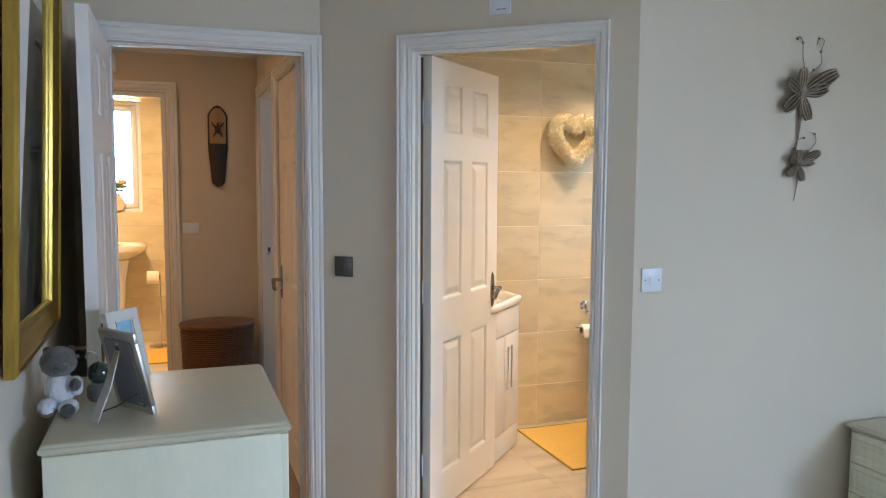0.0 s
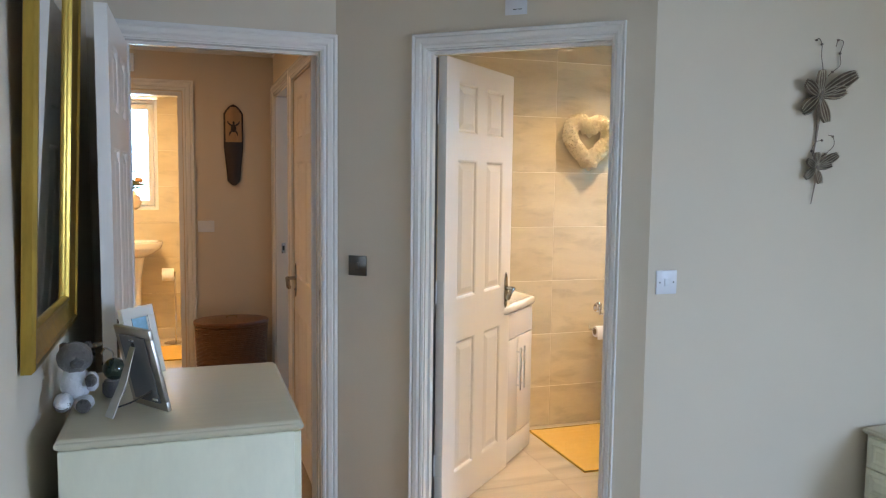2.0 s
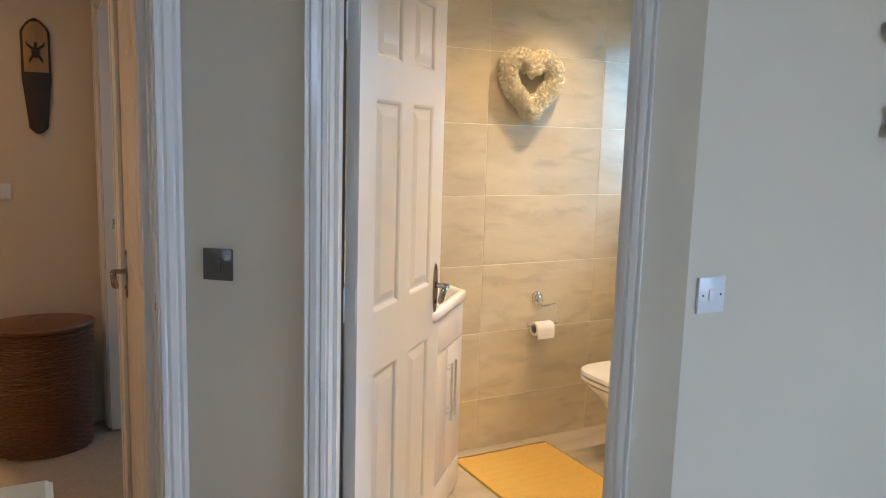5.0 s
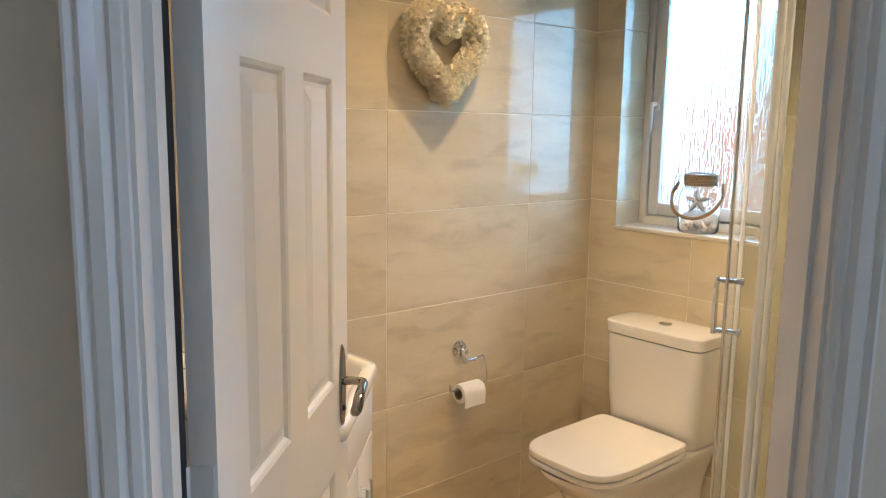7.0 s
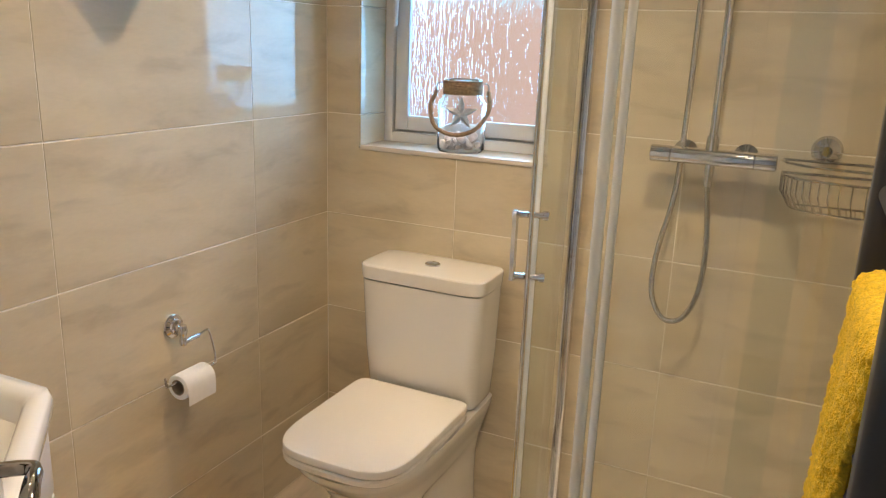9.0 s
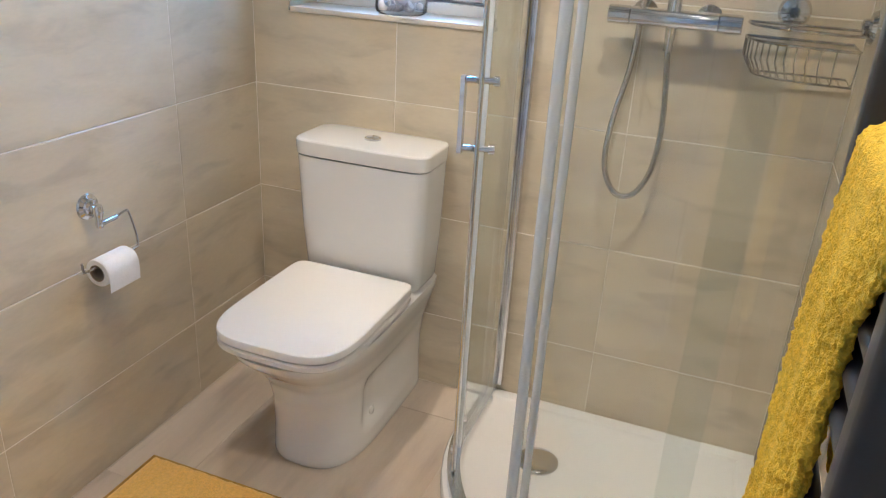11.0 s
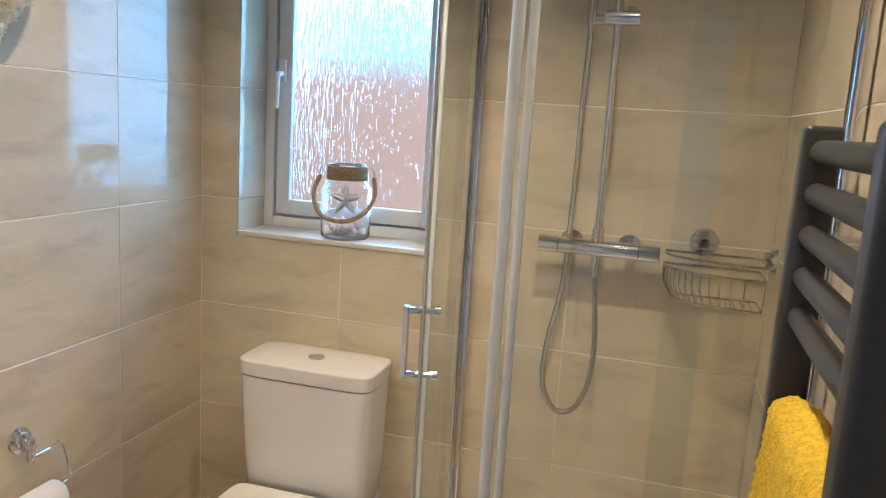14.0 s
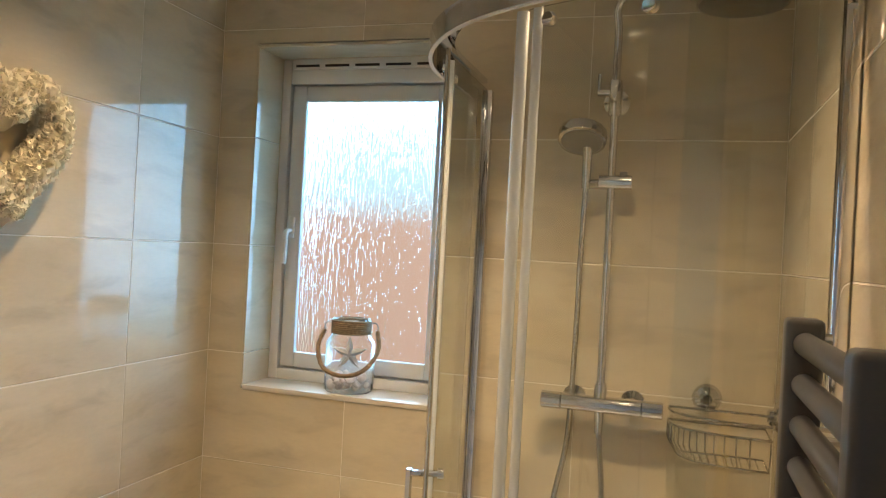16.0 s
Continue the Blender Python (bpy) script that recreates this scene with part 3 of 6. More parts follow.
part("latch_hole", bm_box(-0.0022, -0.0015, -0.007, 0.007, -0.012, 0.012), BLACK_PLASTIC, strike)
# bathroom doorway in the hall
architrave("trim_architrave_3", pose(-0.80, HALL_Y, 0), 0.765, HEAD + 0.02, -1, "white moulded architrave round the bathroom doorway")
bm = bmesh.new()
bm_box(-0.062, -0.0355, HALL_Y - 0.002, HALL_Y + 0.102, 0, HEAD + 0.018, bm)
bm_box(-0.8, -0.774, HALL_Y - 0.002, HALL_Y + 0.102, 0, HEAD + 0.018, bm)
bm_box(-0.774, -0.062, HALL_Y - 0.002, HALL_Y + 0.102, HEAD - 0.007, HEAD + 0.018, bm)
tagged(part("door_frame_3", bm, GLOSS_WHITE, smooth=False), "white gloss lining of the bathroom doorway", "door frame", kind="structure")
# hall east wall doors
M_E = Matrix.Translation((HALL_X, H0, 0)) @ Matrix.Rotation(radians(90), 4, "Z")
architrave("trim_architrave_4", M_E, H1 - H0, HEAD, 1, "white architrave round the next room's doorway")
bm = bmesh.new()
bm_box(HALL_X - 0.002, HALL_X + 0.102, H1 - 0.026, H1 - 0.0005, 0, HEAD - 0.001, bm)
bm_box(HALL_X - 0.002, HALL_X + 0.102, H0 + 0.0005, H0 + 0.026, 0, HEAD - 0.001, bm)
tagged(part("door_frame_4", bm, GLOSS_WHITE, smooth=False), "white lining of the next room's doorway in blue daylight", "door frame", kind="structure")
keep = thing("strike_plate", pose(HALL_X + 0.045, H1 - 0.0265, 1.045), "dark steel strike plate on the white jamb", "strike plate")
part("plate", rbox(-0.013, 0.013, -0.0015, 0.0, -0.035, 0.035, 0.0005), BRUSHED, keep)
part("latch_hole", bm_box(-0.007, 0.007, -0.0025, -0.0015, -0.015, 0.015), BLACK_PLASTIC, keep)
architrave("trim_architrave_5", Matrix.Translation((HALL_X, 3.52, 0)) @ Matrix.Rotation(radians(90), 4, "Z"), 0.72, HEAD, 1, "white architrave round the hall cupboard door", wide=0.06)
panel_door("cupboard_door", 0.705, 2.02, HALL_DOOR, "cream six-panel hall cupboard door, closed", pose(HALL_X + 0.042, 3.527, 0.008, 0, 0, 90))


# ---- shower room tiles ----
TZ = [0, 0.249, 0.577, 0.905, 1.233, 1.561, 1.889, 2.217, CEIL]
TILE_MESH = {}
GAP, GAP_UP = 0.0030, 0.0016   # level and upright joints


def tile_mesh(w, h, d, material):
    key = (round(w, 4), round(h, 4), material.name)
    if key not in TILE_MESH:
        b = 0.0012
        ring = lambda k, z: [(k, k, z), (w - k, k, z), (w - k, h - k, z), (k, h - k, z)]
        bm = loft([ring(0, 0), ring(0, d - b), ring(b, d)])
        me = bpy.data.meshes.new("tile")
        bm.to_mesh(me)
        bm.free()
        me.materials.append(material)
        TILE_MESH[key] = me
    return TILE_MESH[key]


def lay_tile(parent, m, w, h, material=None, d=T):
    if w < 0.006 or h < 0.006:
        return
    ob = new("tile", tile_mesh(w - GAP_UP, h - GAP, d, material or TILE))
    ob.parent = parent
    ob.matrix_world = m @ Matrix.Translation((GAP_UP / 2, GAP / 2, 0))


def tile_wall(parent, m, us, zs, hole=None, material=None):
    """Tiles over a wall; m: origin with x along it, y up, z out of it. hole: (u0, u1, z0, z1) left free."""
    for u0, u1 in zip(us, us[1:]):
        for z0, z1 in zip(zs, zs[1:]):
            cells = [(u0, u1, z0, z1)]
            if hole and u0 < hole[1] and u1 > hole[0] and z0 < hole[3] and z1 > hole[2]:
                a, b, c, d = max(u0, hole[0]), min(u1, hole[1]), max(z0, hole[2]), min(z1, hole[3])
                left, right, low, high = a > u0 + 0.006, b < u1 - 0.006, c > z0 + 0.006, d < z1 - 0.006
                g = GAP / 2
                if (left != right) and (low != high):
                    # a tile notched round the corner of the opening
                    ring = [(u0, z0), (u1, z0), (u1, z1), (u0, z1)]
                    notch = {(True, True): [(u0, z0), (u1, z0), (u1, c), (a, c), (a, z1), (u0, z1)], (False, True): [(u0, z0), (u1, z0), (u1, z1), (b, z1), (b, c), (u0, c)],
                             (True, False): [(u0, z0), (a, z0), (a, d), (u1, d), (u1, z1), (u0, z1)], (False, False): [(b, z0), (u1, z0), (u1, z1), (u0, z1), (u0, d), (b, d)]}[(left, low)]
                    shrink = lambda p: (p[0] + (g if p[0] == u0 else -g if p[0] == u1 else 0), p[1] + (g if p[1] == z0 else -g if p[1] == z1 else 0))
                    ob = part("tile", prism([shrink(p) for p in notch], 0, T), material or TILE, smooth=False)
                    ob.parent = parent
                    ob.matrix_world = m
                    continue
                cells = [(u0, a, z0, z1), (b, u1, z0, z1), (a, b, z0, hole[2]), (a, b, hole[3], z1)]
            for c in cells:
                if c[1] - c[0] > 0.006 and c[3] - c[2] > 0.006:
                    lay_tile(parent, m @ Matrix.Translation((c[0], c[2], 0)), c[1] - c[0], c[3] - c[2], material)


def face(ox, oy, ux, uy):
    """A wall face: u along (ux, uy), up, out of the wall."""
    return Matrix(((ux, 0, uy, ox), (uy, 0, -ux, oy), (0, 1, 0, 0), (0, 0, 0, 1)))


# ---- shower room window ----
def reveal_tiles():
    d = 0.155
    zs = [0] + [z - WZ0 for z in TZ if WZ0 + 0.02 < z < WZ1 - 0.02] + [WZ1 - WZ0]
    for a, b in zip(zs, zs[1:]):
        lay_tile(window_wall, Matrix(((-1, 0, 0, WIN_X + d), (0, 0, -1, WY1 + 0.003), (0, 1, 0, WZ0 + a), (0, 0, 0, 1))), d, b - a)
        lay_tile(window_wall, Matrix(((1, 0, 0, WIN_X), (0, 0, 1, WY0 - 0.003), (0, 1, 0, WZ0 + a), (0, 0, 0, 1))), d, b - a)
    tagged(part("window_sill", rbox(WIN_X - 0.004, WIN_X + d, WY0 + 0.007, WY1 - 0.007, WZ0 - 0.012, WZ0 + 0.004, 0.003), SILL, smooth=True), "cream tiled window sill", "sill", kind="structure")
    lay_tile(window_wall, Matrix(((0, -1, 0, WIN_X + d), (1, 0, 0, WY0), (0, 0, -1, WZ1 + 0.006), (0, 0, 0, 1))), WY1 - WY0, d)


SILL = mat("pale_sill_tile", (0.70, 0.64, 0.55), 0.15, vary=0.05, scale=6)


def upvc_window(name, m, w, h, label, handle=True, vent=True, group=""):
    """White casement with rain glass. Local x across, y outwards, z up."""
    win = thing(name, m, label, "window", kind="structure")
    top = h - (0.045 if vent else 0.0)

    def rail(nm, x0, x1, z0, z1, y0, y1, mt=UPVC):
        return part(nm, rbox(x0, x1, y0, y1, z0, z1, 0.004), mt, win)
    f = 0.045
    rail("outer_frame", 0, f, 0, h, 0.012, 0.07)
    rail("outer_frame", w - f, w, 0, h, 0.012, 0.07)
    rail("outer_frame", f, w - f, 0, f, 0.012, 0.07)
    rail("outer_frame", f, w - f, top - f, h, 0.012, 0.07)
    # frame lip that meets the reveal
    for x0, x1, z0, z1 in ((-0.006, f - 0.016, -0.006, h + 0.008), (w - f + 0.016, w + 0.006, -0.006, h + 0.008), (f - 0.016, w - f + 0.016, -0.006, f - 0.016), (f - 0.016, w - f + 0.016, top - f + 0.016, h + 0.008)):
        rail("frame_lip", x0, x1, z0, z1, -0.012, 0.013)
    i0, i1, j0, j1 = f - 0.012, w - f + 0.012, f - 0.012, top - f + 0.012
    s = 0.052
    part("gasket", loft([[(x, y, z) for x, z in ((i0 + 0.002, j0 + 0.002), (i1 - 0.002, j0 + 0.002), (i1 - 0.002, j1 - 0.002), (i0 + 0.002, j1 - 0.002))] for y in (0.008, 0.012)], caps=False), RUBBER, win, smooth=False)
    rail("sash", i0 + 0.004, i0 + s, j0 + 0.004, j1 - 0.004, -0.008, 0.011)
    rail("sash", i1 - s, i1 - 0.004, j0 + 0.004, j1 - 0.004, -0.008, 0.011)
    rail("sash", i0 + s, i1 - s, j0 + 0.004, j0 + s, -0.008, 0.011)
    rail("sash", i0 + s, i1 - s, j1 - s, j1 - 0.004, -0.008, 0.011)
    pane = part("pane", bm_box(i0 + s - 0.004, i1 - s + 0.004, 0.006, 0.012, j0 + s - 0.004, j1 - s + 0.004), OBSCURE, win, "obscured rain-pattern glass", smooth=False)
    pane.visible_shadow = False
    if vent:
        v = part("trickle_vent", rbox(0.04, w - 0.04, -0.024, -0.011, top + 0.014, h + 0.005, 0.004), UPVC, win, "slotted trickle vent")
        for k in range(5):
            x = 0.05 + k * (w - 0.1) / 5
            part("slot", rbox(x, x + (w - 0.1) / 5 - 0.02, -0.0255, -0.0235, top + 0.022, top + 0.030, 0.001), RUBBER, v)
    if handle:
        hx, hz = i0 + 0.024, j0 + 0.42
        hd = part("window_handle", rbox(hx - 0.013, hx + 0.013, -0.020, -0.008, hz - 0.005, hz + 0.065, 0.005), UPVC, win, "white locking handle")
        part("lever", tube(smooth_path([(hx, -0.018, hz + 0.02), (hx, -0.045, hz + 0.015), (hx, -0.050, hz - 0.02), (hx - 0.004, -0.046, hz - 0.085)], 5), 0.0085, 10), UPVC, hd)
    return win


reveal_tiles()
M_WIN = Matrix(((0, 1, 0, WIN_X + 0.168), (-1, 0, 0, WY1 - 0.004), (0, 0, 1, WZ0 + 0.006), (0, 0, 0, 1)))
upvc_window("window_1", M_WIN, WY1 - WY0 - 0.008, WZ1 - WZ0 - 0.012, "white plastic casement window with rain-pattern obscured glass")
upvc_window("window_2", pose(BW0 + 0.003, BATH_Y + 0.10, BZ0 + 0.003), BW1 - BW0 - 0.006, BZ1 - BZ0 - 0.006, "white plastic bathroom window with obscured glass", handle=False, vent=False)

ROOF = mat("weathered_render", (0.50, 0.50, 0.46), 0.9, vary=0.2, scale=3)
# outside: a brick house across the way, its garden and a bright sky
tagged(part("ground", bm_box(3.7, 60, -30, 40, -0.6, -0.5), LEAF, smooth=False), "mown lawn between the houses", "lawn", kind="structure")
# unseen wall, added to keep the sky glow out of the bedroom opening
tagged(part("wall_garden", bm_box(5.0, 5.2, -3.4, 1.2, -0.55, 3.3), BRICK, smooth=False), "added plain brick wall that blocks sky glow from the bedroom", "wall", kind="structure")
house = thing("brick_house", pose(8.6, 2.0, -0.5), "red brick neighbouring house beyond the obscured window", "house")
part("wall", bm_box(0, 5, 2.3, 5.6, 0, 2.45), BRICK, house, smooth=False)
part("roof", prism([(5.75, 2.36), (5.7, 2.46), (3.95, 3.80), (2.2, 2.46), (2.15, 2.36)], 0.05, 4.9), ROOF, house, smooth=False, m=Matrix(((0, 0, 1, 0), (1, 0, 0, 0), (0, 1, 0, 0), (0, 0, 0, 1))))
rnd = random.Random(11)
bm = bmesh.new()
for i in range(5200):
    c = Vector((rnd.uniform(7.6, 8.6), rnd.uniform(7.35, 12.5), 0.0))
    c.z = -0.5 + (2.15 + 0.22 * noise.noise((c.y * 1.3, 0, 0)) + 0.1 * noise.noise((c.y * 5, 2, 0))) * rnd.random() ** 0.6
    d = Vector((rnd.uniform(-1, 1), rnd.uniform(-1, 1), rnd.uniform(-0.3, 1))).normalized()
    e = d.orthogonal().normalized()
    k = rnd.uniform(0.03, 0.06)
    bm.faces.new([bm.verts.new(c + v) for v in (-d * k, e * k * 0.6, d * k, -e * k * 0.6)])
tagged(part("hedge", bm, HEDGE_LEAF, smooth=False), "yellow-green garden hedge beyond the obscured window", "hedge", kind="stuff")
tagged(part("backdrop_sky", bm_box(20, 20.1, -30, 36, -0.5, 26), SKY_GLOW, smooth=False), "bright overcast sky", "sky", kind="structure")
tagged(part("backdrop_sky_north", bm_box(-12, 10, 18, 18.1, -0.5, 16), SKY_GLOW, smooth=False), "bright overcast sky", "sky", kind="structure")


# ---- sanitary ware ----
def toilet(m):
    wc = thing("toilet", m, "white close-coupled toilet with the square lid closed", "toilet")
    # local x out from the wall, y across, z up
    rows = ((0.0, 0.532, 0.137), (0.012, 0.538, 0.140), (0.10, 0.536, 0.136), (0.19, 0.540, 0.138), (0.25, 0.556, 0.146), (0.30, 0.590, 0.160), (0.34, 0.632, 0.174), (0.372, 0.664, 0.184), (0.390, 0.675, 0.187), (0.397, 0.676, 0.186))
    secs = []
    for k in range(34):
        z = 0.397 * k / 33
        q = next(i for i in range(len(rows) - 1) if rows[i + 1][0] >= z - 1e-9)
        (za, xa, ba), (zb, xb, bb) = rows[q], rows[q + 1]
        u = (z - za) / (zb - za)
        x1, b = xa + (xb - xa) * u, ba + (bb - ba) * u
        ring = []
        for i in range(96):
            t = 2 * math.pi * i / 96
            c, sn = math.cos(t), math.sin(t)
            pw = 2.9 if c > 0 else 16
            x = (x1 + 0.003) / 2 + (x1 - 0.003) / 2 * math.copysign(abs(c) ** (2 / pw), c)
            y = b * math.copysign(abs(sn) ** (2 / pw), sn)
            # hollow in the side where the floor fixing sits
            dip = max(0.0, 1 - ((x - 0.335) / 0.075) ** 4) * max(0.0, 1 - ((z - 0.155) / 0.095) ** 4)
            ring.append((x, y - math.copysign(0.020 * dip, y), z))
        secs.append(ring)
    part("bowl", loft(secs), CERAMIC, wc, "white ceramic pan", angle=60)

    def slab_ring(z, k, x0=0.205, x1=0.682, b=0.187):
        out = []
        for i in range(56):
            t = 2 * math.pi * i / 56
            c, s = math.cos(t), math.sin(t)
            p = 3.9 if c > 0 else 14.0
            out.append(((x0 + x1) / 2 + ((x1 - x0) / 2 - k) * math.copysign(abs(c) ** (2 / p), c), (b - k) * math.copysign(abs(s) ** (2 / p), s), z))
        return out
    part("seat", loft([slab_ring(0.404, 0.004), slab_ring(0.408, 0.0), slab_ring(0.420, 0.0), slab_ring(0.424, 0.004)]), SEAT_PLASTIC, wc)
    part("lid", loft([slab_ring(0.4285, 0.003), slab_ring(0.4305, 0.0), slab_ring(0.4465, 0.0), slab_ring(0.4495, 0.0012), slab_ring(0.4515, 0.0045), slab_ring(0.452, 0.009)]), SEAT_PLASTIC, wc, angle=28)
    for s in (-1, 1):
        part("hinge", tube([(0.215, s * 0.075, 0.404), (0.215, s * 0.075, 0.428)], 0.012, 12), CHROME, wc)
        part("side_fixing", lathe([(0.014, 0), (0.014, 0.006), (0.009, 0.009)], Matrix.Translation((0.335, s * 0.1155, 0.09)) @ Matrix.Rotation(radians(-90 * s), 4, "X"), 16), CERAMIC, wc)
    rings = []
    for z, a0, a1, b in ((0.405, 0.012, 0.180, 0.176), (0.42, 0.010, 0.188, 0.182), (0.55, 0.008, 0.199, 0.191), (0.768, 0.006, 0.209, 0.199)):
        rings.append(oval((a0 + a1) / 2, 0, z, (a1 - a0) / 2, b, 7, 48))
    cis = part("cistern", loft(rings), CERAMIC, wc, "white ceramic cistern")
    rings = []
    for z, k in ((0.771, 0.005), (0.7725, 0.001), (0.800, -0.001), (0.811, -0.001), (0.815, 0.002), (0.8162, 0.007)):
        rings.append(oval(0.108, 0, z, 0.104 - k, 0.202 - k, 7, 48))
    lid = part("cistern_lid", loft(rings), CERAMIC, wc, angle=30)
    part("flush_plate", loft([oval(0.108, 0, z, 0.022 - k, 0.024 - k, 2.0, 28) for z, k in ((0.8155, 0), (0.8205, 0), (0.8225, 0.003))]), CHROME, lid, "chrome dual flush button")
    part("button", loft([oval(0.108, 0.009, z, 0.010 - k, 0.008 - k, 2.0, 20) for z, k in ((0.8225, 0), (0.8245, 0.001))]), PEWTER, lid)
    part("button", loft([oval(0.108, -0.010, z, 0.010 - k, 0.009 - k, 2.0, 20) for z, k in ((0.8225, 0), (0.8245, 0.001))]), PEWTER, lid)
    return wc


toilet(Matrix(((-1, 0, 0, WIN_X - 0.001), (0, -1, 0, 3.715), (0, 0, 1, 0.0), (0, 0, 0, 1))))


def paper_holder(m):
    """Local x along the wall, y out of it, z up; origin at the rose."""
    th = thing("toilet_roll_holder", m, "chrome wall-mounted toilet roll holder on the tiled wall", "toilet roll holder")
    part("rose", lathe([(0.030, 0), (0.032, 0.003), (0.030, 0.008), (0.021, 0.013), (0.019, 0.018), (0.011, 0.021), (0.010, 0.03)], Matrix.Translation((0, 0, 0.004)) @ Matrix.Rotation(radians(-90), 4, "X"), 28), CHROME, th)
    part("arm_block", tube([(-0.002, 0.036, -0.034), (0.052, 0.036, -0.032)], 0.0065, 12), CHROME, th)
    part("knuckle", lathe([(0.008, -0.042), (0.010, -0.036), (0.010, -0.028), (0.008, -0.022), (0.011, -0.012), (0.013, -0.004), (0.011, 0.012)], Matrix.Translation((0.0, 0.034, 0.0)), 16), CHROME, th)
    part("wire", tube(smooth_path([(0.050, 0.036, -0.032), (0.083, 0.038, -0.026), (0.090, 0.040, -0.036), (0.094, 0.050, -0.085), (0.094, 0.052, -0.112), (0.085, 0.053, -0.122), (0.0, 0.053, -0.124), (-0.075, 0.053, -0.124), (-0.083, 0.053, -0.119), (-0.085, 0.053, -0.098)], 5), 0.0032, 8), CHROME, th)
    return th


def paper_roll(m, r=0.052, wide=0.10):
    roll = thing("toilet_roll", m, "nearly used roll of white toilet tissue with a loose end", "toilet roll")
    mr = Matrix.Rotation(radians(90), 4, "Y")
    part("tissue", lathe([(0.021, -wide / 2), (r * 0.62, -wide / 2), (r * 0.66, -wide / 2 + 0.003), (r * 0.66, wide / 2 - 0.003), (r * 0.62, wide / 2), (0.021, wide / 2)], mr, 36, caps=False), PAPER, roll)
    part("core", lathe([(0.021, -wide / 2 - 0.001), (0.0195, -wide / 2 - 0.001), (0.0195, wide / 2 + 0.001), (0.021, wide / 2 + 0.001)], mr, 28, caps=False), CARD, roll)
    rr = r * 0.66 + 0.0008
    prof = [(rr * math.cos(t), rr * math.sin(t)) for t in [radians(a) for a in range(60, -15, -15)]] + [(rr + 0.0004, -0.02), (rr - 0.001, -0.045)]
    bm = loft([[(x, y, z) for y, z in prof] for x in (-wide / 2 + 0.001, wide / 2 - 0.001)], caps=False, close=False)
    bmesh.ops.solidify(bm, geom=list(bm.faces), thickness=0.0006)
    part("loose_sheet", bm, PAPER, roll)
    return roll


TPX, TPZ = 2.415, 0.725
paper_holder(Matrix(((1, 0, 0, TPX), (0, -1, 0, HEART_Y), (0, 0, 1, TPZ), (0, 0, 0, 1))))
paper_roll(Matrix(((1, 0, 0, TPX + 0.005), (0, -1, 0, HEART_Y - 0.053), (0, 0, 1, TPZ - 0.1395), (0, 0, 0, 1))))


def heart_wreath(m):
    """Ruffled fabric petals on a heart-shaped ring; local x along the wall, y out, z up."""
    th = thing("heart_wreath", m, "ivory heart-shaped wreath of ruffled fabric petals", "wreath")
    outline = []
    for i in range(80):
        t = 2 * math.pi * i / 80
        outline.append((0.135 * (math.sin(t) ** 3) * 1.06, 0.0, 0.0098 * (13 * math.cos(t) - 5 * math.cos(2 * t) - 2 * math.cos(3 * t) - math.cos(4 * t)) * 1.0))
    part("ring", tube([(x, 0.041, z) for x, _, z in outline], 0.037, 12, closed=True), PETAL, th)
    rnd = random.Random(5)
    bm = bmesh.new()
    for i in range(3600):
        k = rnd.random() * 80
        a, b = Vector(outline[int(k) % 80]), Vector(outline[(int(k) + 1) % 80])
        c = a.lerp(b, k % 1)
        d = (b - a).normalized()
        ang = rnd.uniform(-0.5, math.pi + 0.5)
        side = Vector((0, 0, 0)) + d.cross(Vector((0, 1, 0)))
        out = (math.cos(ang) * side + math.sin(ang) * Vector((0, 1, 0))).normalized()
        base = c + Vector((0, 0.040, 0)) + out * 0.033
        s = rnd.uniform(0.008, 0.014)
        u = (out.orthogonal().normalized() * math.cos(rnd.random() * 6.3) + out.cross(out.orthogonal()).normalized() * math.sin(rnd.random() * 6.3)).normalized()
        v = out.cross(u)
        length = rnd.uniform(0.014, 0.024)
        p0, p1 = base - u * s * 0.5, base + u * s * 0.5
        q0 = base + out * length * 0.6 - u * s + v * rnd.uniform(-0.006, 0.006)
        q1 = base + out * length * 0.6 + u * s + v * rnd.uniform(-0.006, 0.006)
        tp = base + out * length + v * rnd.uniform(-0.009, 0.009)
        if min(q.y for q in (p0, p1, q0, q1, tp)) < 0.002:
            continue
        vs = [bm.verts.new(q) for q in (p0, p1, q1, tp, q0)]
        bm.faces.new((vs[0], vs[1], vs[2], vs[4]))
        bm.faces.new((vs[4], vs[2], vs[3]))
    p = part("petals", bm, PETAL, th, smooth=False)
    tagged(p, kind="stuff")
    return th


heart_wreath(Matrix(((0.92, 0, 0, 2.302), (0, -0.92, 0, HEART_Y), (0, 0, 0.92, 1.759), (0, 0, 0, 1))))

# ---- shower ----
SX, SY, SR = 2.325, 3.35, 0.55   # outer sides and radius of the quadrant
CX, CY = SX + SR, SY - SR


def quadrant(off, n=14):
    """Plan line of the enclosure from the window wall round to the radiator wall, moved inwards by off."""
    pts = [(WIN_X, SY - off), (CX, SY - off)]
    for i in range(1, n):
        a = math.pi / 2 + math.pi / 2 * i / n
        pts.append((CX + (SR - off) * math.cos(a), CY + (SR - off) * math.sin(a)))
    return pts + [(SX + off, CY), (SX + off, LOW_Y)]


